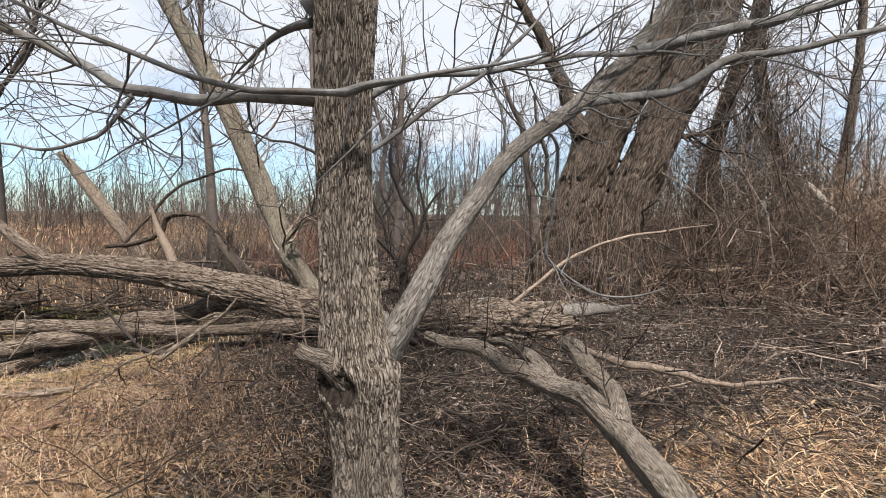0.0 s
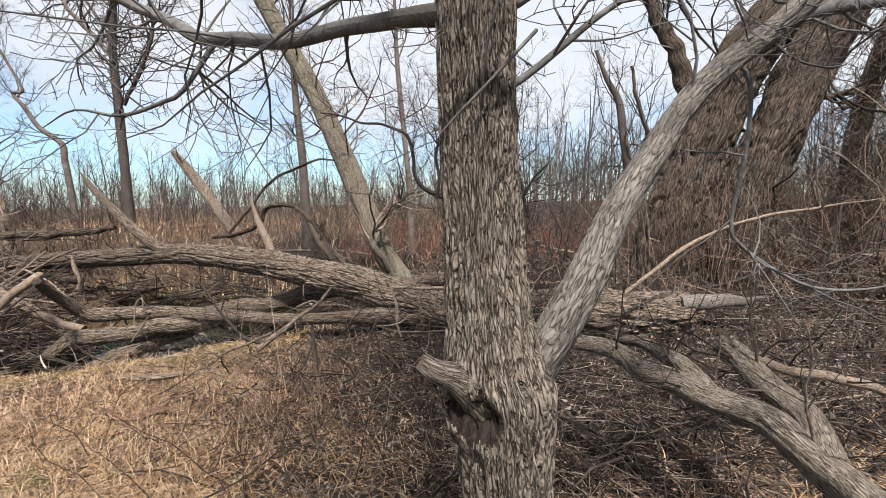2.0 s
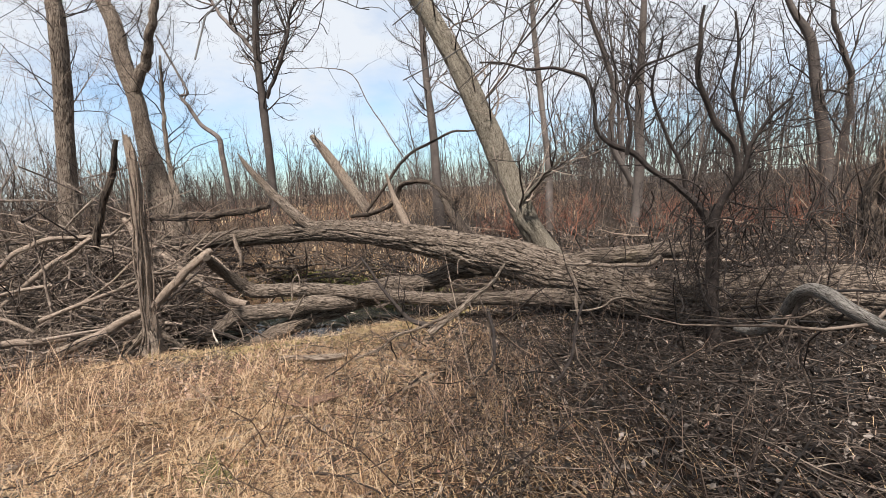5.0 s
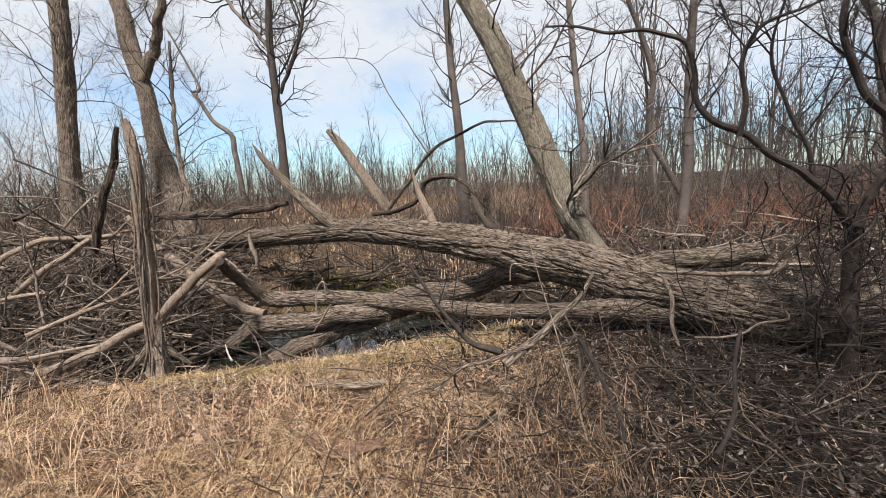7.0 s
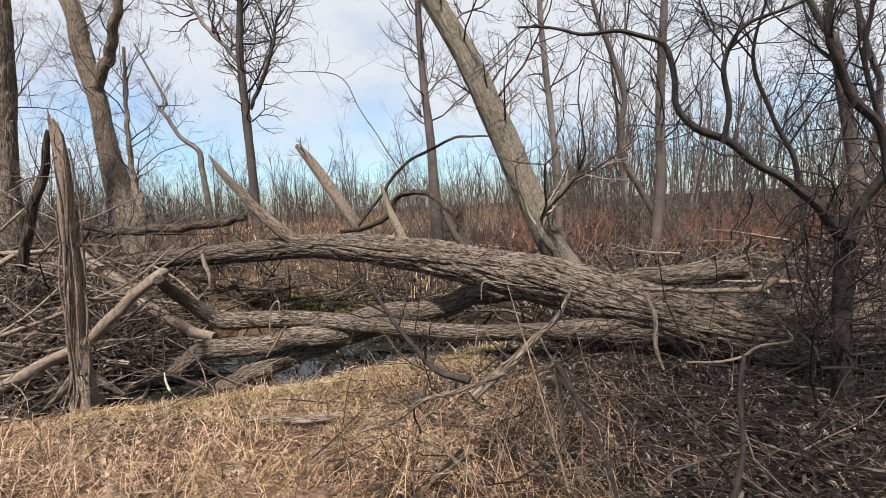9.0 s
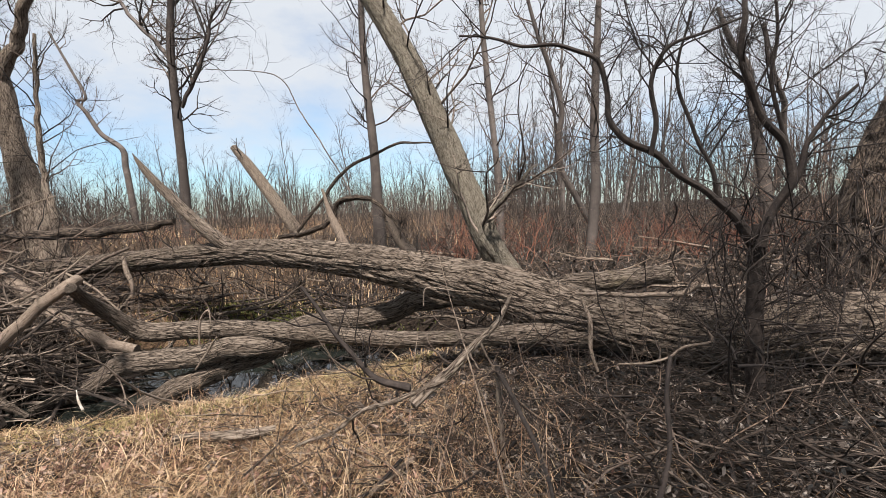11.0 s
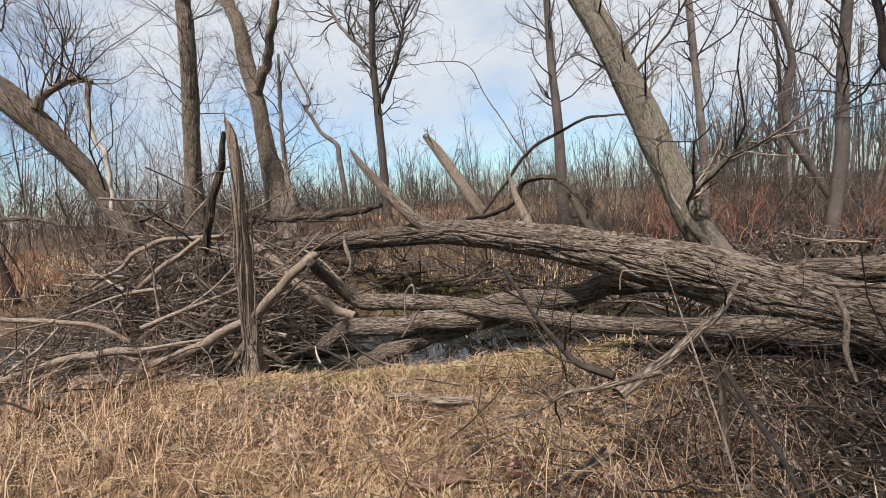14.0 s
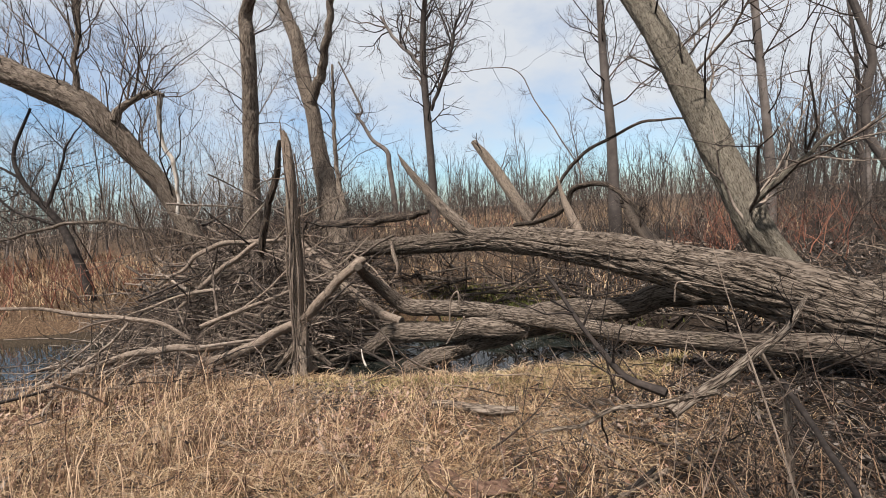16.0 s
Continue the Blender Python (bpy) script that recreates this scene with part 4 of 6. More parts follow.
lone_limb("dead_limb", [(-7.26, 4.81, 1.07, 0.024), (-7.53, 4.57, 1.08, 0.033), (-7.80, 4.32, 1.07, 0.033), (-8.06, 4.06, 0.96, 0.029), (-8.22, 3.90, 0.76, 0.024), (-8.43, 3.68, 0.60, 0.019)], M_DEAD, "pale forked branch caught in the brush pile", "dead limb", 12, 0.04, 0.08, extra=([(-7.12, 4.40, 1.08, 0.027), (-7.39, 4.12, 0.83, 0.031), (-7.63, 3.86, 0.55, 0.027), (-7.83, 3.66, 0.34, 0.020)],))
lone_limb("dead_limb", [(-13.24, 2.06, 1.25, 0.022), (-12.67, 2.59, 1.29, 0.024), (-12.25, 3.00, 1.40, 0.027), (-11.75, 3.46, 1.50, 0.031), (-11.25, 3.92, 1.46, 0.031), (-10.83, 4.29, 1.28, 0.022)], M_BARK_LOG, "olive-tinged drooping limb by the stream", "dead limb", 14, 0.05, 0.08, shoots=12, length=0.9, seed=4)
lone_limb("log", [(-6.82, 1.82, -0.02, 0.031), (-6.57, 2.26, -0.02, 0.036), (-6.41, 2.60, -0.02, 0.034), (-6.31, 2.90, 0.00, 0.026)], M_DEAD, "weathered log at the water's edge", "log", 18, 0.04, 0.1)
lone_limb("log", [(-6.83, 2.22, 0.02, 0.022), (-6.80, 2.53, 0.12, 0.026), (-6.75, 2.86, 0.19, 0.031), (-6.55, 3.18, 0.19, 0.035), (-6.37, 3.62, 0.14, 0.033)], M_DEAD, "thin weathered log across the bank", "log", 14, 0.04, 0.1, shoots=4, length=0.4, seed=5)

lone_limb("dead_limb", [(0.82, 5.45, 0.62, 0.022), (1.45, 5.55, 1.10, 0.020), (2.04, 5.55, 1.38, 0.017), (2.59, 5.55, 1.47, 0.013), (3.19, 5.55, 1.57, 0.006)], M_DEAD, "long pale dead branch slanting up behind the log's butt", "dead limb", 12, 0.04, 0.1, shoots=8, length=0.7, seed=41)
# dead forked top lying beside the near tree
lone_limb("dead_limb", [(0.72, 1.00, 0.67, 0.062), (0.84, 1.45, 0.60, 0.073), (0.83, 1.65, 0.63, 0.066), (0.83, 1.90, 0.67, 0.062), (0.79, 2.10, 0.71, 0.060), (0.68, 2.30, 0.74, 0.057), (0.52, 2.50, 0.77, 0.054), (0.33, 2.75, 0.80, 0.049), (0.14, 2.95, 0.82, 0.040), (-0.09, 3.10, 0.85, 0.030)], M_BARK, "grey-brown forked dead limb with flaking bark", "dead limb", 64, 0.018, 0.09, 0.08, shoots=9, length=0.6, seed=6, extra=([(0.81, 2.05, 0.70, 0.051), (0.86, 2.30, 0.76, 0.052), (0.84, 2.55, 0.80, 0.055), (0.80, 2.75, 0.84, 0.054), (0.76, 2.85, 0.87, 0.042)], [(0.60, 2.40, 0.74, 0.040), (0.58, 2.60, 0.78, 0.041), (0.50, 2.75, 0.83, 0.038), (0.42, 2.90, 0.86, 0.031), (0.32, 3.00, 0.85, 0.024)]))
lone_limb("dead_limb", [(0.89, 3.20, 0.76, 0.023), (1.29, 3.30, 0.61, 0.027), (1.71, 3.40, 0.50, 0.028), (2.06, 3.50, 0.40, 0.023), (2.43, 3.60, 0.35, 0.015), (2.95, 3.70, 0.36, 0.008)], M_DEAD, "crooked fallen branch with upright shoots", "dead limb", 16, 0.03, 0.09, shoots=12, length=0.6, seed=7)
lone_limb("dead_limb", [(-0.25, 2.60, 0.96, 0.019), (-0.33, 2.75, 0.99, 0.024), (-0.37, 2.95, 1.01, 0.027), (-0.41, 3.15, 0.86, 0.025), (-0.46, 3.30, 0.75, 0.020), (-0.54, 3.40, 0.73, 0.011)], M_BARK_LIMB, "broken elbow of a dead limb, splintered ends", "dead limb", 28, 0.025, 0.12, shoots=14, length=0.6, seed=8, droop=0.2)
lone_limb("dead_limb", [(-1.91, 4.30, 0.86, 0.007), (-1.95, 4.18, 0.77, 0.013), (-2.00, 4.06, 0.71, 0.016), (-2.07, 3.94, 0.65, 0.020), (-2.18, 3.82, 0.56, 0.024), (-2.30, 3.70, 0.46, 0.027)], M_BARK_TREE, "forked grey stick leaning towards the log", "dead limb", 16, 0.03, 0.08, extra=([(-2.10, 3.60, 0.63, 0.011), (-2.32, 3.60, 0.53, 0.010), (-2.48, 3.60, 0.46, 0.010), (-2.65, 3.60, 0.35, 0.009), (-2.84, 3.60, 0.27, 0.006)],), shoots=5, length=0.35, seed=9)
lone_limb("dead_limb", [(-2.40, 4.00, 0.42, 0.023), (-2.58, 4.00, 0.46, 0.018), (-2.70, 4.00, 0.57, 0.014), (-2.80, 4.00, 0.69, 0.012), (-2.89, 4.00, 0.81, 0.011), (-3.01, 4.00, 0.94, 0.009)], M_SHRUB, "dark curved branch reaching over the log", "dead limb", 10, 0.03, 0.08, shoots=5, length=0.4, seed=35, twig_mat=M_SHRUB)
lone_limb("stem", [(-1.96, 4.00, 0.57, 0.012), (-1.84, 3.75, 0.51, 0.010), (-1.76, 3.50, 0.50, 0.009), (-1.69, 3.25, 0.49, 0.007), (-1.65, 3.00, 0.54, 0.005)], M_SHRUB, "dark thin dead stem leaning over the litter", "stem", 8, 0.04, 0.05)
lone_limb("stem", [(-2.11, 3.60, 1.15, 0.002), (-2.05, 3.52, 0.99, 0.002), (-1.99, 3.44, 0.86, 0.003), (-1.93, 3.36, 0.73, 0.003), (-1.87, 3.28, 0.60, 0.003), (-1.80, 3.20, 0.41, 0.004)], M_DEAD, "tall pale dry weed stem", "stem", 6, 0.05, 0.02)
lone_limb("dead_limb", [(-1.53, 4.90, 0.73, 0.013), (-1.48, 4.90, 0.58, 0.015), (-1.48, 4.90, 0.41, 0.014), (-1.43, 4.90, 0.25, 0.009)], M_DEAD, "pale crooked stick hanging on the log", "dead limb", 10, 0.03, 0.08, shoots=4, length=0.4, seed=10)
lone_limb("dead_limb", [(-1.57, 5.00, 0.74, 0.011), (-1.34, 5.00, 0.73, 0.015), (-1.10, 5.00, 0.74, 0.017), (-0.93, 5.00, 0.75, 0.018), (-0.81, 5.00, 0.81, 0.020)], M_DEAD, "pale straight stick lying against the log", "dead limb", 12, 0.04, 0.08, shoots=5, length=0.4, seed=11)
lone_limb("dead_limb", [(-1.39, 4.00, 0.60, 0.004), (-1.27, 4.00, 0.61, 0.006), (-1.18, 4.00, 0.64, 0.006), (-1.12, 4.00, 0.69, 0.006), (-1.01, 4.00, 0.72, 0.005), (-1.04, 4.00, 0.78, 0.004)], M_DEAD, "bleached forked stick over the leaf litter", "dead limb", 10, 0.03, 0.08, shoots=3, length=0.3, seed=12)
lone_limb("dead_limb", [(-1.25, 3.60, 0.77, 0.007), (-1.28, 3.50, 0.66, 0.008), (-1.29, 3.40, 0.52, 0.008), (-1.33, 3.30, 0.44, 0.009), (-1.37, 3.20, 0.43, 0.009)], M_SHRUB, "dark crooked branch hanging over the litter", "dead limb", 10, 0.03, 0.08, shoots=6, length=0.5, seed=34)
lone_limb("wood_chunk", [(-3.84, 3.90, 0.06, 0.026), (-3.71, 3.97, 0.06, 0.026), (-3.49, 4.03, 0.06, 0.031), (-3.31, 4.14, 0.06, 0.025)], M_BARK_TREE, "short weathered stick on the dry grass", "wood", 14, 0.02, 0.15)


def bark_slab(ctrl, width, mat, label, seed, arch=0.9, thick=0.012):
    """A curled piece of bark: a shell bent across its width, with ragged ends and real thickness."""
    rs = np.random.RandomState(seed)
    p = spline(ctrl, 0.02)
    n, m = len(p), 11
    tan = units(np.gradient(p[:, :3], axis=0))
    across = units(np.cross(tan, [0, 0, 1.0]))
    up = np.cross(across, tan)
    a = np.linspace(-1, 1, m) * arch
    h = np.linspace(0, 1, n)
    wide = width * (0.75 + 0.3 * np.sin(h * 3.1)) * (1 + 0.10 * np.sin(h * 17 + seed) + 0.06 * rs.normal(0, 1, n))
    R = wide[:, None] * (1 + 0.05 * rs.normal(0, 1, (n, m)))
    shell = []
    for d in (0, thick):
        r = R - d
        q = p[:, None, :3] + across[:, None, :] * (r * np.sin(a))[:, :, None] + up[:, None, :] * (wide[:, None] * 0.55 - r * np.cos(a) * 0.9)[:, :, None]
        q[0] += tan[0] * rs.uniform(-0.04, 0.02, (m, 1))
        q[-1] += tan[-1] * rs.uniform(-0.02, 0.05, (m, 1))
        shell.append(q.reshape(-1, 3))
    i = np.arange(n * m).reshape(n, m)
    k = n * m
    f = [np.stack([i[:-1, :-1], i[:-1, 1:], i[1:, 1:], i[1:, :-1]], -1).reshape(-1, 4)]
    f.append(f[0][:, ::-1] + k)
    for e in (i[0], i[-1][::-1], i[:, 0][::-1], i[:, -1]):
        f.append(np.stack([e[1:], e[:-1], e[:-1] + k, e[1:] + k], -1))
    me = mesh_from("bark_slab", np.concatenate(shell), np.concatenate(f))
    me.materials.append(mat)
    return tagged(new("bark_slab", me), label, "bark")


bark_slab([(-3.34, 3.36, 0.06, 0.1), (-3.20, 3.32, 0.045, 0.1), (-3.06, 3.33, 0.045, 0.1), (-2.92, 3.42, 0.07, 0.1)], 0.085, M_BARK_SLAB, "curved reddish slab of fallen bark in the grass", 3)
bark_slab([(-4.44, 3.18, 0.02, 0.1), (-4.50, 3.32, 0.05, 0.1), (-4.57, 3.46, 0.05, 0.1), (-4.62, 3.60, 0.03, 0.1)], 0.07, M_ROT, "orange rotten slab of wood on the grass", 4, 0.7)
lone_limb("wood_chunk", [(-5.06, 4.30, -0.03, 0.010), (-5.15, 4.34, 0.02, 0.009), (-5.24, 4.40, 0.07, 0.004)], M_WHITE, "small white peeled stick at the bank", "wood", 10, 0.02, 0.15)
lone_limb("wood_chunk", [(-4.64, 2.80, 0.04, 0.006), (-4.31, 2.88, 0.04, 0.006), (-4.09, 3.02, 0.04, 0.007), (-3.90, 3.13, 0.04, 0.007), (-3.71, 3.22, 0.04, 0.006)], M_DEAD, "long thin stick lying on the grass", "wood", 8, 0.04, 0.1)
lone_limb("wood_chunk", [(-2.49, 3.65, 0.06, 0.012), (-2.44, 3.82, 0.06, 0.013), (-2.39, 3.98, 0.06, 0.011)], M_DEAD, "pale broken stick on the leaf litter", "wood", 12, 0.03, 0.1)
lone_limb("wood_chunk", [(-1.96, 4.00, 0.55, 0.004), (-1.945, 4.00, 0.47, 0.012), (-1.94, 4.00, 0.40, 0.014), (-1.93, 4.00, 0.10, 0.012)], M_DEAD, "pale peeled upright stump of a stick", "wood", 12, 0.02, 0.12)


# ---- standing trees ----
def standing_tree(name, label, trunk, limbs=(), mat=M_BARK_DARK, sides=24, step=0.08, ridge=0.05, count=11, twig_n=12, twig_len=1.6, twig_r=0.02, level=3,
                  crown_mat=M_TWIG, seed=1, lo=0.35, group="", kids=(5, 4, 3), up=0.25, category="tree", limb_mat=None):
    base = trunk[0] if trunk[0][2] < trunk[-1][2] else trunk[-1]
    x, y = base[0], base[1]
    g = float(ground_z(x, y))
    t = empty_at(name, (x, y, g), label, category, group)
    tr = list(trunk) if trunk[0][2] < trunk[-1][2] else list(trunk)[::-1]
    trunk = list(tr)
    if tr[0][2] > g - 0.1:
        dx, dy = tr[0][0] - tr[1][0], tr[0][1] - tr[1][1]
        h = max(tr[0][2] - g + 0.15, 0.15)
        k = h / max(tr[1][2] - tr[0][2], 0.2)
        tr = [(x + dx * k * 0.6, y + dy * k * 0.6, g - 0.15, tr[0][3] * 1.25)] + tr
    part("trunk", limb_mesh("trunk", tr, mat, sides, step, 0.06, ridge, count), t)
    for c in limbs:
        part("limb", limb_mesh("limb", c, limb_mat or mat, max(8, sides // 2), step, 0.07, wob=min(0.02, 0.3 * c[0][3])), t)
    if twig_n:
        acc, rs = Acc(), np.random.RandomState(seed)
        for k, c in enumerate((trunk, *limbs)):
            twigs_on(acc, rs, c, twig_n if k == 0 else max(3, twig_n // 2), twig_len, twig_r, level, lo=lo if k == 0 else 0.2, kids=kids, up=up)
        stuff_part("crown", acc.mesh("crown", crown_mat), t, "fine bare twigs without leaves")
    return t


standing_tree("tree", "grey trunk leaning steeply over the fallen willow", [(-2.35, 8.30, 0.28, 0.200), (-2.53, 8.30, 0.55, 0.189), (-2.72, 8.30, 0.91, 0.184), (-2.97, 8.30, 1.54, 0.185), (-3.19, 8.30, 2.11, 0.182), (-3.47, 8.30, 2.76, 0.174), (-3.75, 8.30, 3.42, 0.162), (-4.02, 8.30, 3.94, 0.154), (-4.22, 8.30, 4.29, 0.151), (-4.75, 8.30, 5.26, 0.134), (-5.25, 8.30, 6.18, 0.115)], ([(-2.44, 8.22, 0.36, 0.050), (-2.65, 7.90, 0.79, 0.049), (-2.72, 7.90, 1.05, 0.044), (-2.49, 7.90, 1.36, 0.033), (-2.21, 7.90, 1.67, 0.023), (-1.97, 7.90, 1.85, 0.014)],), M_BARK_PALE, 80, 0.03, 0.07, 22, 22, 1.7, 0.02, seed=11, crown_mat=M_TWIG_GREY)
standing_tree("tree", "slim dark tree standing beyond the stream", [(-5.88, 12.00, 0.60, 0.150), (-5.90, 12.00, 1.80, 0.117), (-5.92, 12.00, 2.84, 0.105), (-6.02, 12.00, 4.14, 0.089), (-6.06, 12.00, 5.53, 0.072), (-6.03, 12.00, 6.75, 0.061), (-5.96, 12.00, 8.41, 0.045)], (), M_FAR, 12, 0.15, 0, twig_n=34, twig_len=2.0, seed=12)
standing_tree("tree", "slim upright grey tree beyond the log", [(-3.05, 12.00, 0.33, 0.094), (-3.05, 12.00, 1.72, 0.078), (-3.15, 12.00, 3.08, 0.069), (-3.25, 12.00, 4.31, 0.063), (-3.31, 12.00, 5.30, 0.054), (-3.33, 12.00, 6.67, 0.040)], (), M_FAR, 12, 0.15, 0, twig_n=18, twig_len=1.6, seed=13)
standing_tree("tree", "far forked bare tree against the sky", [(-17.92, 19.00, 1.67, 0.218), (-17.96, 19.00, 4.22, 0.194), (-18.03, 19.00, 6.60, 0.182), (-18.05, 19.00, 8.66, 0.169), (-17.77, 19.00, 10.86, 0.135), (-17.25, 19.00, 12.68, 0.102)], ([(-18.08, 19.00, 8.15, 0.106), (-18.80, 19.00, 9.06, 0.097), (-19.96, 19.00, 10.22, 0.087), (-20.93, 19.00, 11.62, 0.066)], [(-17.72, 19.00, 6.16, 0.096), (-16.87, 19.00, 7.43, 0.083), (-16.23, 19.00, 8.55, 0.071), (-15.81, 19.00, 9.91, 0.050)]), M_FAR, 12, 0.3, 0, twig_n=30, twig_len=3.4, twig_r=0.05, seed=14)
standing_tree("tree", "far crooked bare tree with a kinked stem", [(-20.95, 19.00, 2.84, 0.138), (-21.09, 19.00, 3.84, 0.138), (-21.18, 19.00, 4.62, 0.126), (-22.32, 19.00, 5.40, 0.105), (-23.03, 19.00, 6.36, 0.094), (-23.59, 19.00, 7.01, 0.071), (-23.00, 19.00, 7.07, 0.059), (-23.68, 19.00, 8.33, 0.059), (-24.85, 19.00, 10.27, 0.048)], (), M_FAR, 10, 0.2, 0, twig_n=12, twig_len=2.4, twig_r=0.03, seed=15)
standing_tree("tree", "straight tree with a broken top on the far bank", [(-10.28, 5.90, 1.24, 0.174), (-10.18, 5.90, 2.06, 0.138), (-10.05, 5.90, 2.85, 0.128), (-9.91, 5.90, 3.70, 0.125), (-9.82, 5.90, 4.54, 0.123), (-9.81, 5.90, 4.90, 0.107), (-9.44, 5.90, 5.24, 0.081), (-9.01, 5.90, 5.60, 0.064)], (), M_BARK_TREE, 60, 0.04, 0.11, twig_n=26, twig_len=1.5, twig_r=0.012, seed=16, crown_mat=M_TWIG_GREY)
standing_tree("tree", "forked brown tree on the far bank", [(-10.08, 7.60, 1.09, 0.294), (-10.26, 7.60, 1.81, 0.230), (-10.44, 7.60, 2.54, 0.176), (-10.58, 7.60, 3.50, 0.148), (-10.84, 7.60, 4.38, 0.159), (-11.00, 7.60, 5.24, 0.140), (-11.30, 7.60, 5.80, 0.123), (-11.47, 7.60, 6.32, 0.105), (-11.76, 7.60, 7.25, 0.077)], ([(-10.66, 7.60, 3.63, 0.112), (-10.23, 7.60, 4.24, 0.099), (-9.84, 7.60, 4.91, 0.078), (-9.64, 7.60, 5.60, 0.068), (-9.45, 7.60, 6.36, 0.050)], [(-9.18, 7.20, 1.42, 0.056), (-9.33, 7.20, 2.18, 0.045), (-9.29, 7.20, 3.23, 0.033), (-9.20, 7.20, 4.14, 0.022)]), M_BARK_TREE, 60, 0.04, 0.11, twig_n=26, twig_len=1.5, twig_r=0.012, seed=17, crown_mat=M_TWIG)
standing_tree("tree", "thick trunk arching out over the stream", [(-10.88, 5.24, 0.74, 0.154), (-10.97, 5.08, 1.12, 0.152), (-11.10, 4.90, 1.60, 0.150), (-11.26, 4.70, 2.12, 0.165), (-11.48, 4.44, 2.63, 0.180), (-11.74, 4.15, 3.14, 0.205), (-11.98, 3.86, 3.54, 0.225), (-12.22, 3.56, 3.78, 0.220), (-12.38, 3.32, 3.92, 0.215), (-12.74, 2.92, 4.21, 0.205), (-13.22, 2.42, 4.55, 0.190)], ([(-11.55, 4.19, 3.25, 0.080), (-11.47, 4.29, 3.48, 0.063), (-11.28, 4.47, 3.63, 0.051), (-11.06, 4.66, 3.68, 0.046), (-10.88, 4.81, 3.62, 0.040)], [(-11.96, 3.77, 3.71, 0.056), (-11.99, 3.81, 4.23, 0.044), (-11.97, 3.90, 4.79, 0.038), (-12.01, 3.95, 5.46, 0.028)]), M_BARK_TREE, 64, 0.04, 0.11, twig_n=34, twig_len=2.3, twig_r=0.016, seed=18, crown_mat=M_TWIG_GREY, lo=0.1, up=0.6)
standing_tree("tree", "dark crooked small tree beside the stream", [(-12.15, 3.55, 0.74, 0.075), (-12.41, 3.39, 1.48, 0.064), (-12.76, 3.13, 2.02, 0.053), (-12.96, 2.99, 2.4, 0.042), (-13.04, 2.97, 2.86, 0.031), (-12.84, 3.25, 3.6, 0.02)], [[(-12.6, 3.25, 1.78, 0.035), (-12.48, 3.43, 2.3, 0.026), (-12.35, 3.62, 2.88, 0.017), (-12.17, 3.85, 3.33, 0.008)], [(-12.94, 3.0, 2.36, 0.03), (-13.24, 2.74, 2.58, 0.02), (-13.69, 2.34, 2.77, 0.01)], [(-12.41, 3.39, 1.48, 0.035), (-12.94, 2.92, 1.73, 0.027), (-13.31, 2.62, 2.13, 0.018), (-13.69, 2.29, 2.31, 0.01)]], M_SHRUB, 14, 0.05, 0, twig_n=16, twig_len=1.2, twig_r=0.010, seed=51, lo=0.2, up=0.15, crown_mat=M_SHRUB)
lone_limb("snag", [(-10.94, 4.76, 3.62, 0.048), (-10.94, 4.71, 3.19, 0.038), (-10.89, 4.70, 2.81, 0.033), (-10.73, 4.79, 2.46, 0.038), (-10.67, 4.79, 2.02, 0.033), (-10.65, 4.74, 1.54, 0.029)], M_WHITE, "bleached torn branch hanging from the arching trunk", "dead limb", 12, 0.04, 0.2)
standing_tree("tree", "upright dark tree in the thicket", [(-1.20, 11.50, 0.34, 0.106), (-1.09, 11.50, 1.54, 0.095), (-1.09, 11.50, 2.51, 0.086), (-1.07, 11.50, 3.55, 0.077), (-1.03, 11.50, 4.37, 0.069), (-0.97, 11.50, 5.43, 0.049)], (), M_FAR, 14, 0.15, 0, twig_n=20, twig_len=1.7, seed=19)
standing_tree("tree", "wavy slender tree in the thicket", [(-0.84, 14.00, 0.32, 0.064), (-1.44, 14.00, 1.55, 0.076), (-1.77, 14.00, 2.25, 0.076), (-1.80, 14.00, 3.05, 0.070), (-1.73, 14.00, 3.70, 0.070), (-2.02, 14.00, 4.79, 0.064), (-2.26, 14.00, 5.48, 0.054), (-2.50, 14.00, 6.43, 0.043)], (), M_FAR, 10, 0.15, 0, twig_n=14, twig_len=1.7, seed=20)
standing_tree("tree", "forked tree at the edge of the thicket", [(2.81, 14.00, 0.37, 0.172), (2.73, 14.00, 1.12, 0.141), (2.64, 14.00, 2.00, 0.130), (2.44, 14.00, 3.23, 0.109), (2.31, 14.00, 4.20, 0.098), (1.98, 14.00, 4.84, 0.069), (1.70, 14.00, 5.60, 0.049)], ([(2.76, 14.00, 1.12, 0.080), (3.02, 14.00, 2.32, 0.069), (3.02, 14.00, 3.38, 0.063), (2.74, 14.00, 4.35, 0.053), (2.61, 14.00, 5.17, 0.038)],), M_FAR, 14, 0.15, 0, twig_n=16, twig_len=1.9, seed=21)
standing_tree("willow_tree", "massive dark old willow with a leaning stem", [(2.28, 9.00, -0.08, 0.644), (2.31, 9.00, 0.59, 0.613), (2.45, 9.00, 1.46, 0.536), (2.69, 9.00, 2.32, 0.459), (2.99, 9.00, 3.17, 0.423), (3.28, 9.00, 3.80, 0.401), (3.73, 9.00, 4.42, 0.380), (4.23, 9.00, 5.14, 0.359), (4.62, 9.00, 5.86, 0.338), (5.18, 9.00, 7.05, 0.279)], ([(2.58, 8.90, 3.15, 0.190), (2.35, 8.90, 3.66, 0.147), (2.13, 8.90, 4.17, 0.126), (1.80, 8.90, 4.88, 0.104), (1.47, 8.90, 5.38, 0.083), (1.15, 8.90, 5.88, 0.072)],), M_BARK_DARK, 144, 0.035, 0.12, 26, 16, 1.8, 0.03, seed=22, lo=0.2)
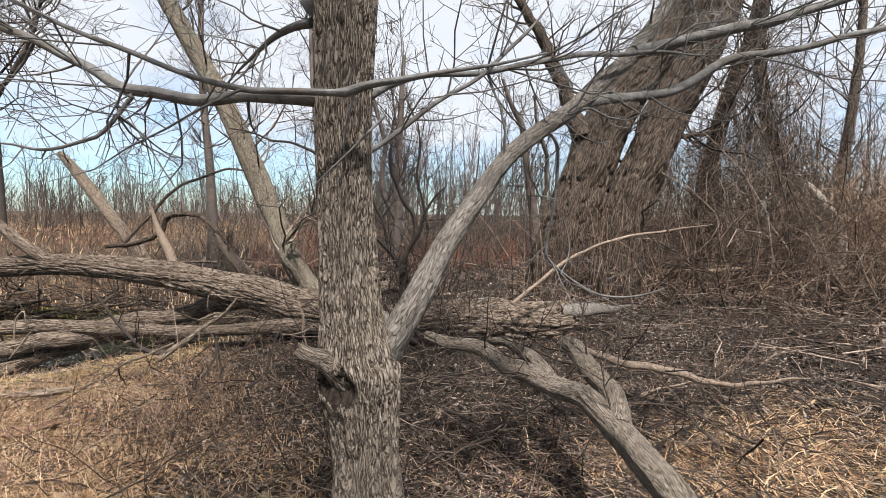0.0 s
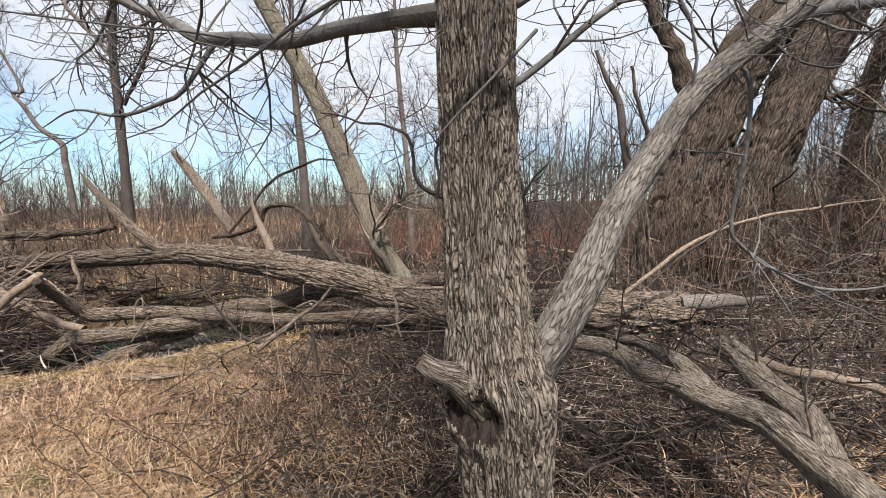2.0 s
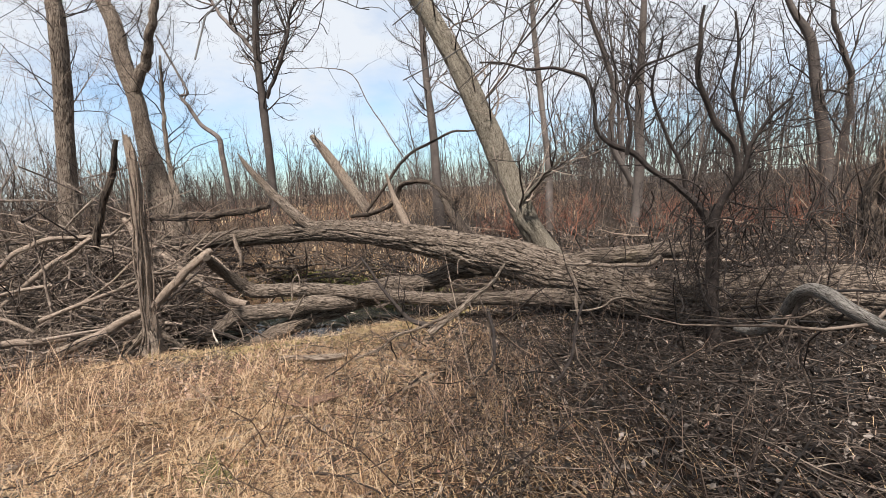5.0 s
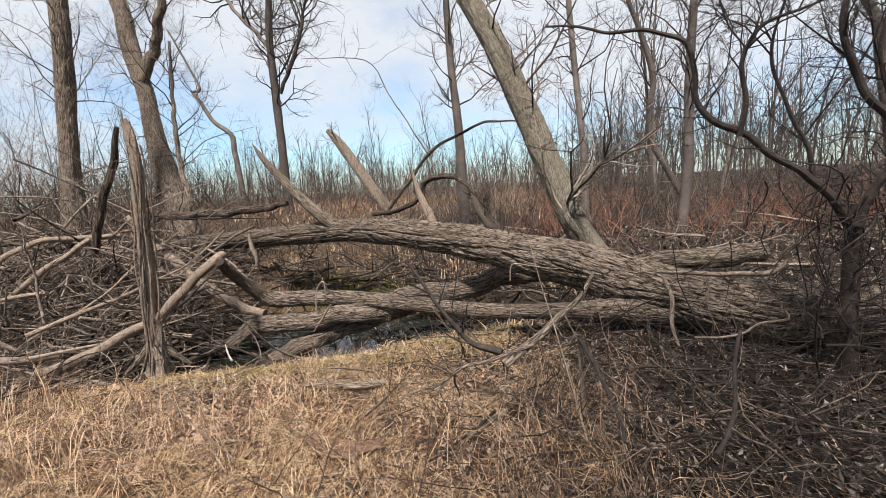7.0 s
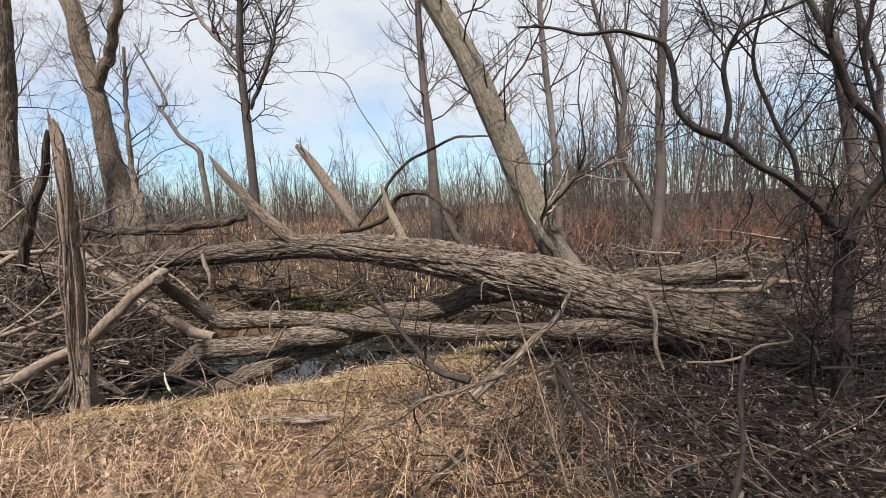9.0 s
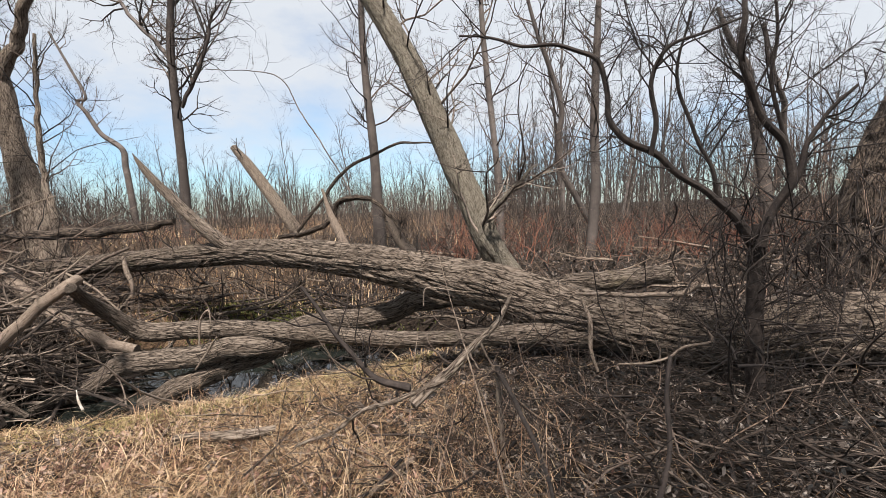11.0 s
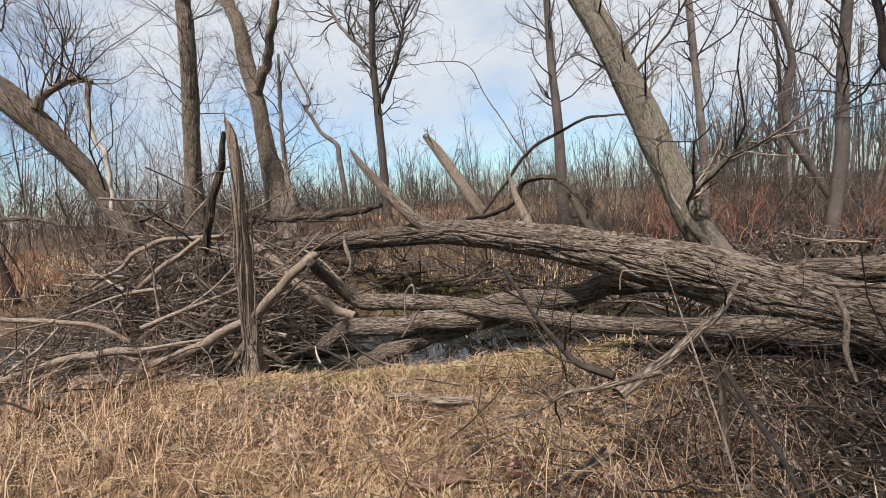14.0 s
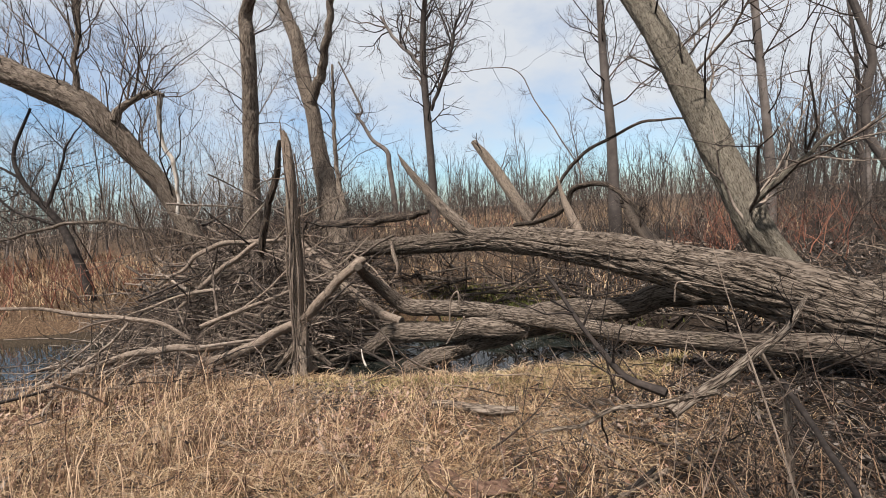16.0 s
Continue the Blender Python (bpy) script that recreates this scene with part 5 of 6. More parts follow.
standing_tree("willow_tree", "massive dark leaning willow with deeply furrowed bark", [(3.12, 8.70, -0.01, 0.507), (3.15, 8.70, 0.73, 0.497), (3.37, 8.70, 1.68, 0.423), (3.66, 8.70, 2.51, 0.392), (3.98, 8.70, 3.33, 0.371), (4.26, 8.70, 3.94, 0.360), (4.54, 8.70, 4.54, 0.348), (4.91, 8.70, 5.33, 0.319), (5.12, 8.70, 6.11, 0.271), (5.56, 8.70, 7.26, 0.224)], ([(4.02, 8.60, 3.11, 0.047), (4.53, 8.60, 3.13, 0.047), (5.04, 8.60, 3.20, 0.030)],), M_BARK_DARK, 144, 0.035, 0.12, 26, 16, 1.8, 0.03, seed=23, lo=0.2)
standing_tree("tree", "vine-wrapped dark tree in the thicket", [(5.40, 9.80, 0.75, 0.249), (5.42, 9.80, 1.58, 0.194), (5.49, 9.80, 2.63, 0.175), (5.72, 9.80, 3.78, 0.153), (5.91, 9.80, 4.46, 0.138), (6.21, 9.80, 5.36, 0.117), (6.37, 9.80, 6.46, 0.095)], (), M_BARK_DARK, 28, 0.08, 0.06, 11, 26, 1.5, 0.02, seed=24, lo=0.1)
standing_tree("tree", "crooked vine-hung tree in the thicket", [(6.55, 9.00, 1.49, 0.149), (6.46, 9.00, 2.14, 0.129), (6.25, 9.00, 2.98, 0.115), (5.98, 9.00, 3.92, 0.108), (5.87, 9.00, 4.85, 0.095), (5.97, 9.00, 5.87, 0.075)], (), M_BARK_DARK, 24, 0.08, 0.06, 11, 30, 1.5, 0.02, seed=25, lo=0.05)
standing_tree("tree", "slanting tree at the thicket's edge", [(7.84, 9.50, 1.26, 0.103), (7.98, 9.50, 2.62, 0.095), (8.11, 9.50, 3.96, 0.087), (8.18, 9.50, 5.26, 0.073), (8.15, 9.50, 6.33, 0.059)], (), M_BARK_LOG, 20, 0.08, 0.05, 11, 26, 1.6, 0.02, seed=26, lo=0.05)
lone_limb("snag", [(7.25, 8.60, 0.73, 0.089), (7.34, 8.60, 1.09, 0.068), (7.08, 8.60, 1.66, 0.102), (6.85, 8.60, 2.02, 0.088), (6.57, 8.60, 2.27, 0.041)], M_WHITE, "pale barkless broken stump in the thicket", "dead tree", 16, 0.04, 0.25)
standing_tree("snag", "broken leaning dead trunk in the field", [(-10.11, 12.50, 3.18, 0.084), (-9.67, 12.50, 2.67, 0.134), (-9.24, 12.50, 2.10, 0.153), (-8.83, 12.50, 1.53, 0.152), (-8.42, 12.50, 0.98, 0.160), (-8.18, 12.50, 0.67, 0.179)], (), M_BARK_TREE, 18, 0.08, 0, twig_n=5, twig_len=0.8, seed=27, category="dead tree", level=2)
lone_limb("dead_limb", [(-10.20, 11.80, 5.00, 0.008), (-8.25, 11.80, 4.64, 0.013), (-7.67, 11.80, 3.79, 0.015), (-7.11, 11.80, 2.92, 0.017), (-6.57, 11.80, 2.01, 0.018), (-6.39, 11.80, 1.40, 0.022)], M_FAR, "long thin dead limb bent over the field", "dead limb", 8, 0.15, 0.05, shoots=8, length=1.2, seed=33)
standing_tree("snag", "pale splintered stump beyond the log", [(-5.91, 9.50, 1.79, 0.021), (-5.80, 9.50, 1.41, 0.048), (-5.67, 9.50, 1.09, 0.076), (-5.51, 9.50, 0.72, 0.089)], (), M_DEAD, 14, 0.06, 0, twig_n=0, category="dead tree")
standing_tree("snag", "broken peeling dead trunk beyond the log", [(-5.12, 10.50, 1.30, 0.066), (-4.94, 10.50, 0.96, 0.103), (-4.72, 10.50, 0.62, 0.116), (-4.45, 10.50, 0.34, 0.130)], (), M_DEAD, 18, 0.06, 0, twig_n=5, twig_len=0.6, seed=28, category="dead tree", level=2)
lone_limb("dead_limb", [(-7.21, 10.00, 0.90, 0.041), (-6.58, 10.00, 0.99, 0.051), (-6.04, 10.00, 1.20, 0.055), (-5.83, 10.00, 1.57, 0.054), (-5.23, 10.00, 1.58, 0.047), (-4.79, 10.00, 1.24, 0.041), (-4.59, 10.00, 0.97, 0.031)], M_BARK_DARK, "arched dark dead limb in the field", "dead limb", 14, 0.06, 0.12, shoots=6, length=0.8, seed=29)
lone_limb("dead_limb", [(-6.78, 10.00, 1.00, 0.029), (-6.21, 10.00, 1.60, 0.033), (-5.67, 10.00, 2.15, 0.032), (-5.07, 10.00, 2.40, 0.028), (-4.51, 10.00, 2.57, 0.023), (-3.89, 10.00, 2.51, 0.015)], M_BARK_DARK, "thin arching dead limb beside the stump", "dead limb", 10, 0.06, 0.1, shoots=8, length=0.8, seed=30)
standing_tree("shrub", "dark crooked thorny shrub beside the fallen willow", [(-0.43, 5.20, 0.15, 0.056), (-0.44, 5.20, 0.41, 0.047), (-0.44, 5.20, 0.70, 0.046), (-0.44, 5.20, 0.98, 0.044), (-0.43, 5.20, 1.16, 0.036)], ([(-0.44, 5.20, 1.02, 0.045), (-0.56, 5.20, 1.20, 0.031), (-0.75, 5.20, 1.40, 0.024), (-0.95, 5.20, 1.54, 0.023), (-1.08, 5.20, 1.67, 0.024), (-1.25, 5.20, 1.78, 0.022), (-1.32, 5.20, 1.97, 0.019), (-1.37, 5.20, 2.23, 0.018), (-1.56, 5.20, 2.38, 0.015), (-1.86, 5.20, 2.46, 0.012), (-2.33, 5.20, 2.57, 0.008)], [(-0.46, 5.10, 1.03, 0.041), (-0.39, 5.10, 1.23, 0.027), (-0.29, 5.10, 1.42, 0.029), (-0.34, 5.10, 1.62, 0.024), (-0.44, 5.10, 1.82, 0.024), (-0.53, 5.10, 2.03, 0.021), (-0.56, 5.10, 2.26, 0.019), (-0.55, 5.10, 2.45, 0.016), (-0.54, 5.10, 2.69, 0.010)], [(-0.29, 5.10, 1.39, 0.024), (-0.24, 5.10, 1.52, 0.021), (-0.21, 5.10, 1.64, 0.016), (-0.12, 5.10, 1.79, 0.013), (0.03, 5.10, 1.96, 0.010)], [(-1.08, 5.10, 1.63, 0.017), (-1.05, 5.10, 1.85, 0.016), (-1.07, 5.10, 2.10, 0.014), (-0.99, 5.10, 2.29, 0.012), (-0.79, 5.10, 2.36, 0.009), (-0.56, 5.10, 2.42, 0.007)], [(-0.63, 5.30, 1.31, 0.019), (-0.67, 5.30, 1.53, 0.015), (-0.77, 5.30, 1.75, 0.013), (-0.87, 5.30, 2.05, 0.012), (-0.87, 5.30, 2.30, 0.009), (-0.81, 5.30, 2.57, 0.007)], [(-0.17, 5.40, 1.47, 0.017), (-0.24, 5.40, 1.82, 0.014), (-0.31, 5.40, 2.11, 0.013), (-0.26, 5.40, 2.38, 0.011), (-0.30, 5.40, 2.69, 0.008)]), M_SHRUB, 18, 0.04, 0.05, 9, 20, 0.9, 0.007, seed=31, lo=0.2, up=0.1, category="shrub", crown_mat=M_SHRUB)


# ---- woodland behind: bare saplings and trees, a few shapes repeated ----
def wood_tree(seed, h, r):
    rs = np.random.RandomState(seed)
    acc = Acc()
    pts = [(0, 0, -0.3)]
    d = np.array([0, 0, 1.0])
    for k in range(9):
        d = unit(d + rs.normal(0, 0.06, 3) + np.array([0, 0, 0.1]))
        pts.append(tuple(np.array(pts[-1]) + d * h / 9))
    rad = np.linspace(r, r * 0.15, 10)
    acc.tube(pts, rad, 8)
    trunk = acc.mesh("trunk", M_FAR)
    acc2 = Acc()
    ctrl = [(*p, q) for p, q in zip(pts, rad)]
    twigs_on(acc2, rs, ctrl, 16, h * 0.30, r * 0.4, 2, lo=0.2, up=0.45, kids=(4, 2), spread=0.75, bend=0.18)
    return trunk, acc2.mesh("crown", M_FAR)


def back_wood():
    rs = np.random.RandomState(42)
    kinds = [wood_tree(200 + k, h, r) for k, (h, r) in enumerate(((9, 0.10), (7, 0.07), (11, 0.13), (6, 0.05), (8.5, 0.09), (10, 0.11), (5, 0.04), (12, 0.15)))]
    n = 0
    while n < 190:
        a = radians(rs.uniform(-102, 62))
        left = a < radians(-8)
        d = rs.uniform(26, 55) if left else rs.uniform(19, 50)
        x, y = math.sin(a) * d, math.cos(a) * d
        if left and d < 32 and rs.rand() < 0.6:
            continue
        tr, cr = kinds[rs.randint(len(kinds))]
        t = tagged(new("tree", tr), "slender bare tree in the far wood", "tree", "trees of the far wood")
        s = rs.uniform(0.5, 1.0) * (0.72 if left else 0.95)
        t.matrix_world = Matrix.LocRotScale((x, y, float(ground_z(x, y))), Euler((rs.normal(0, 0.06), rs.normal(0, 0.06), rs.uniform(0, 6.28))), (s * 0.8, s * 0.8, s))
        tagged(new("crown", cr), kind="stuff").parent = t
        n += 1
    # the wood behind, too dense to count
    acc = Acc()
    for lo, hi, d0, d1, h, r, m in ((-105, -5, 42, 95, 5.6, 0.05, 900), (-10, 65, 28, 80, 8.0, 0.07, 480)):
        x, y = polar(lo, hi, d0, d1)(rs, m)
        P = np.stack([x, y, ground_z(x, y) - 0.2], 1)
        D = np.stack([rs.normal(0, 0.08, m), rs.normal(0, 0.08, m), np.ones(m)], 1)
        grow(acc, rs, P, D, h * rs.uniform(0.6, 1.25, m), r * rs.uniform(0.6, 1.3, m), 2, 2, sides=(5, 3, 3), kids=(8, 4), bend=0.10, up=0.22, spread=0.6, ratio=0.36, seg=5, dseg=2)
    stuff("far_wood", acc, M_FAR, "distant grey wood of bare trees", "wood")



def stuff(name, acc, mat, label, category):
    return tagged(new(name, acc.mesh(name, mat)), label, category, kind="stuff")


def thicket(seed, count, place, h, r, mat, label, level=2, category="undergrowth", kids=(4, 3, 2), up=0.12, upright=1.2, seg=5, bend=0.2, tilt=0.5):
    """Undergrowth that nobody could count: many thin crooked stems in one mesh."""
    rs = np.random.RandomState(seed)
    acc = Acc()
    x, y = place(rs, count)
    n = len(x)
    d = np.stack([rs.normal(0, tilt, n), rs.normal(0, tilt, n), np.full(n, upright)], 1)
    grow(acc, rs, np.stack([x, y, ground_z(x, y) - 0.03], 1), d, h * rs.uniform(0.4, 1.25, n), r * rs.uniform(0.6, 1.3, n), level, level, sides=(4, 3, 3), kids=kids, bend=bend, up=up, seg=seg, dseg=2)
    return stuff("undergrowth", acc, mat, label, category)


def polar(lo, hi, d0, d1):
    def f(rs, n):
        a, d = np.radians(rs.uniform(lo, hi, n)), np.sqrt(rs.uniform(d0 * d0, d1 * d1, n))
        return np.sin(a) * d - 1, np.cos(a) * d + 1
    return f


def box(x0, x1, y0, y1):
    return lambda rs, n: (rs.uniform(x0, x1, n), rs.uniform(y0, y1, n))


def blob(x, y, sx, sy):
    return lambda rs, n: (rs.normal(x, sx, n), rs.normal(y, sy, n))


# far wood and its brush
back_wood()
thicket(301, 310, polar(-14, 62, 13, 32), 2.2, 0.016, M_TWIG, "dense bare brush under the wood", kids=(5, 3), up=0.2)
thicket(302, 650, polar(-100, -8, 26, 50), 3.0, 0.022, M_TWIG_GREY, "bare brush along the far field edge", kids=(5, 2), up=0.3)
thicket(317, 330, polar(-100, -10, 16, 28), 1.3, 0.010, M_TWIG, "low bare scrub across the field", kids=(5, 2))
thicket(320, 900, polar(-105, 0, 40, 75), 2.2, 0.03, M_TWIG_GREY, "grey brush closing the far side of the field", kids=(6, 2), up=0.1, tilt=0.7)
thicket(321, 40, polar(-20, 32, 15, 27), 4.4, 0.018, M_TWIG, "crooked bare saplings in the wood", kids=(8, 5), up=0.16, bend=0.2, tilt=0.35)
thicket(322, 60, polar(-58, -22, 20, 34), 3.6, 0.02, M_TWIG, "crooked bare saplings at the field edge", kids=(8, 5), up=0.16, bend=0.2, tilt=0.35)
thicket(303, 110, blob(0.6, 12.2, 1.3, 0.8), 0.75, 0.008, M_TWIG_RED, "reddish low bramble beyond the log", kids=(6, 3))
thicket(323, 60, blob(-3.4, 11.4, 0.7, 0.6), 0.9, 0.008, M_TWIG_RED, "reddish bramble beside the leaning tree", kids=(6, 3))
thicket(324, 420, box(-9, 5, 10, 18), 1.1, 0.009, M_TWIG_GREY, "grey-brown scrub beyond the log", kids=(6, 3))
thicket(325, 240, box(-9, 5, 12, 20), 1.5, 0.010, M_TWIG, "dark bare scrub at the wood's edge", kids=(6, 3))
thicket(311, 90, polar(-62, -30, 15, 26), 0.9, 0.008, M_TWIG_RED, "low russet weeds in the field", kids=(5, 2))
thicket(304, 330, box(3.4, 12, 6.8, 12), 2.2, 0.011, M_VINE, "tangled brown vines in the thicket", kids=(6, 4), up=-0.03, bend=0.33)
thicket(312, 120, box(4.5, 9, 7.2, 10.5), 3.6, 0.014, M_TWIG_GREY, "hanging grey vines in the thicket", kids=(5, 4), up=-0.06, bend=0.3)
thicket(313, 160, polar(18, 55, 9, 16), 3.2, 0.012, M_VINE, "bare shrubs at the thicket edge", kids=(6, 4), up=0.08, bend=0.25)
thicket(305, 240, box(1.4, 8, 3.6, 8.0), 0.5, 0.004, M_VINE, "thin dry stems on the litter", kids=(4, 1), tilt=0.9)
thicket(306, 55, box(-0.9, 2.4, 2.6, 4.7), 0.7, 0.0048, M_TWIG, "tangle of thin dead twigs by the log", kids=(4, 2), upright=0.4, bend=0.25, tilt=0.9)
thicket(307, 90, box(-3.0, -0.9, 2.4, 4.9), 0.7, 0.0046, M_VINE, "thin dead brambles over the leaf litter", kids=(3, 1), upright=0.4, bend=0.2, tilt=0.9)
thicket(314, 40, blob(-1.2, 2.7, 0.7, 0.5), 0.8, 0.003, M_VINE, "fine pale weed stems near the tree", kids=(3, 1), upright=0.6, tilt=0.9)
thicket(308, 150, box(-13.5, -8.8, 5.2, 9.5), 2.0, 0.012, M_TWIG, "bare brush on the far bank", kids=(6, 4))
thicket(315, 120, polar(-90, -62, 13, 24), 4.2, 0.016, M_TWIG_GREY, "thin bare saplings across the stream", kids=(7, 4), up=0.2)
thicket(309, 260, box(-18, -11.6, 0.5, 5), 0.6, 0.010, M_TWIG_RED, "reddish dry brush across the stream", kids=(5, 2))
thicket(310, 150, box(-9.5, -3, 7.6, 10.2), 0.8, 0.008, M_TWIG, "dead brush behind the fallen log", kids=(5, 3), upright=0.6, bend=0.3)
thicket(318, 50, blob(-8.5, 5.3, 1.1, 0.6), 1.7, 0.012, M_TWIG, "dead boughs arching out of the brush pile", kids=(5, 3), up=-0.03, bend=0.28, tilt=0.8)
thicket(319, 10, box(-4.4, -0.9, 4.5, 5.5), 1.1, 0.007, M_SHRUB, "dark twiggy shoots before the fallen log", kids=(4, 3), upright=0.8, bend=0.26, tilt=0.8)
thicket(316, 8, box(-0.7, 0.0, 4.9, 5.3), 1.4, 0.007, M_TWIG, "twiggy shoots round the shrub", kids=(5, 4), upright=0.9, bend=0.28, tilt=0.7)


# ---- brush piles ----
def brush_pile(seed, count, centre, spread, h, label, r=0.010, length=1.6, mat=M_TWIG, kids=(4,), flat=0.35, heading=None):
    rs = np.random.RandomState(seed)
    acc = Acc()
    p = np.stack([rs.normal(centre[0], spread[0], count), rs.normal(centre[1], spread[1], count), np.zeros(count)], 1)
    lift = np.abs(rs.normal(0, 1, count)) * h * np.exp(-0.5 * (((p[:, 0] - centre[0]) / (1.4 * spread[0])) ** 2 + ((p[:, 1] - centre[1]) / (1.4 * spread[1])) ** 2))
    p[:, 2] = np.maximum(ground_z(p[:, 0], p[:, 1]), WATER_Z) + lift + 0.02
    d = rs.normal(0, 1, (count, 3)) * np.array([1, 1, flat])
    if heading:
        d = d + np.array([heading[0], heading[1], 0]) * rs.choice([-1, 1], (count, 1))
    d = units(d)
    L = length * rs.uniform(0.4, 1.25, count)
    p = p - d * (L * 0.45)[:, None]
    p[:, 2] = np.maximum(p[:, 2], np.maximum(ground_z(p[:, 0], p[:, 1]), WATER_Z))
    grow(acc, rs, p, d, L, r * rs.uniform(0.35, 1.6, count), len(kids), len(kids), sides=(5, 4, 3), kids=kids, bend=0.13, up=0.0, seg=6)
    return stuff("brush_pile", acc, mat, label, "brush pile")


brush_pile(401, 440, (-8.1, 5.0, 0), (1.1, 0.65, 0), 0.8, "high tangled pile of dead branches by the stream", r=0.014, length=1.7, kids=(4, 2), mat=M_TWIG_GREY)
brush_pile(407, 160, (-8.4, 4.4, 0), (1.0, 0.6, 0), 0.6, "pale sticks lying over the brush pile", r=0.014, length=1.6, mat=M_TWIG_GREY, heading=(1.2, 0.3))
brush_pile(402, 130, (-7.2, 4.65, 0), (0.5, 0.3, 0), 0.3, "jumble of grey sticks at the bank", r=0.018, mat=M_TWIG_GREY, length=1.5, heading=(1.5, 0.2), flat=0.2)
brush_pile(403, 130, (-5.6, 7.2, 0), (1.8, 0.4, 0), 0.22, "dead branches heaped under the fallen log", r=0.014, length=1.3)
brush_pile(408, 90, (-9.5, 6.6, 0), (1.4, 0.5, 0), 0.5, "dead branches heaped on the far bank", r=0.014, length=1.6)
brush_pile(404, 36, (-0.35, 5.2, 0), (0.35, 0.18, 0), 0.6, "snarl of fine twigs round the shrub", r=0.007, length=0.8, kids=(5, 3), mat=M_SHRUB)
brush_pile(405, 300, (-7.3, 3.35, 0), (0.8, 0.5, 0), 0.16, "drift of thin sticks along the water", r=0.010, length=1.2, mat=M_TWIG_GREY, flat=0.15)
brush_pile(406, 120, (1.0, 10.0, 0), (3.2, 1.5, 0), 0.12, "fallen pale sticks beyond the log", r=0.012, length=1.0, mat=M_DEAD, flat=0.15)
brush_pile(409, 18, (-1.2, 4.4, 0), (1.0, 0.5, 0), 0.10, "fallen grey branches in front of the log", r=0.007, length=1.0, flat=0.2, kids=(3, 2))
brush_pile(410, 36, (0.9, 3.0, 0), (0.8, 0.6, 0), 0.12, "tangle of dead branches beside the forked limb", r=0.0065, length=0.9, flat=0.3, kids=(4, 2))
brush_pile(411, 26, (-1.6, 3.3, 0), (0.7, 0.5, 0), 0.12, "thin dead sticks over the litter", r=0.005, length=0.9, mat=M_TWIG, flat=0.2, kids=(4, 2))


def vine_mass(seed, axis, count, label, wide=0.32, r=0.007, mat=M_VINE, fall=1.1):
    """Dead vines hanging in a curtain round a leaning stem, too many to count."""
    rs = np.random.RandomState(seed)
    p = spline([(*q, 0.1) for q in axis], 0.05)[:, :3]
    k = rs.randint(0, len(p), count)
    P = p[k] + rs.normal(0, 1, (count, 3)) * np.array([wide, wide * 0.7, 0.15])
    D = np.stack([rs.normal(0, 0.35, count), rs.normal(0, 0.35, count), rs.choice([-1.0, -1.0, 0.8], count)], 1)
    acc = Acc()
    grow(acc, rs, P, D, fall * rs.uniform(0.4, 1.4, count), r * rs.uniform(0.5, 1.6, count), 1, 1, sides=(4, 3), kids=(3,), bend=0.24, up=-0.12, spread=0.6, ratio=0.6, seg=7, dseg=3)
    return stuff("vine_tangle", acc, mat, label, "vines")


vine_mass(705, [(-0.75, 5.15, 1.10), (-0.40, 5.15, 1.20), (-0.05, 5.15, 1.15), (0.35, 5.2, 1.05)], 130, "dark snarl of vines hung in the crooked shrub", wide=0.17, r=0.005, mat=M_SHRUB, fall=0.5)
vine_mass(701, [(5.85, 8.9, 4.6), (5.80, 8.9, 3.6), (5.60, 8.9, 2.5), (5.45, 8.9, 1.0)], 420, "curtain of dead brown vines over a leaning tree", mat=M_TWIG_GREY)
vine_mass(702, [(5.90, 8.8, 4.2), (6.30, 8.8, 3.0), (6.55, 8.8, 2.1), (6.85, 8.8, 1.1)], 360, "snarled grey vines hanging in the thicket", mat=M_TWIG_GREY)
vine_mass(703, [(7.2, 8.6, 2.2), (8.0, 8.6, 1.8), (9.2, 8.8, 1.6)], 320, "heap of brown vines at the thicket's edge", wide=0.6, fall=1.3, mat=M_STALK)
thicket(704, 90, blob(2.7, 8.05, 0.75, 0.15), 1.7, 0.007, M_VINE, "upright sprouts round the foot of the willows", kids=(3, 1), up=0.3, tilt=0.22, bend=0.12)


# ---- single fallen branches that can be told apart ----
def fallen_branches(seed, count, name, place, length, r, mat, label, category, group, lift=0.3, flat=0.25, heading=0.0, forks=3, upright=0.0):
    rs = np.random.RandomState(seed)
    for _ in range(count):
        x, y = place(rs, 1)
        x, y = float(x[0]), float(y[0])
        L = length * rs.uniform(0.55, 1.3)
        R = r * rs.uniform(0.6, 1.4)
        a = heading + rs.normal(0, 0.7) + (math.pi if rs.rand() < 0.5 else 0)
        z = max(float(ground_z(x, y)), WATER_Z) + abs(rs.normal(0, lift)) + R
        d = unit((math.cos(a), math.sin(a), rs.normal(0, flat) + upright))
        pts, p = [], np.array([0.0, 0, 0])
        for k in range(7):
            pts.append((*p, R * (1 - 0.11 * k)))
            d = unit(d + rs.normal(0, 0.13, 3) * np.array([1, 1, 0.6]))
            p = p + d * L / 6
        acc = Acc()
        c = spline(pts, 0.06)
        acc.tube(c[:, :3], c[:, 3], 8, rough=lumps(seed + _, 0.12))
        if forks:
            twigs_on(acc, rs, pts, forks, L * 0.45, R * 0.6, 1, lo=0.2, kids=(3,), up=0.05, bend=0.15)
        ob = tagged(new(name, acc.mesh(name, mat)), label, category, group)
        ob.location = (x - 0.5 * p[0], y - 0.5 * p[1], z)


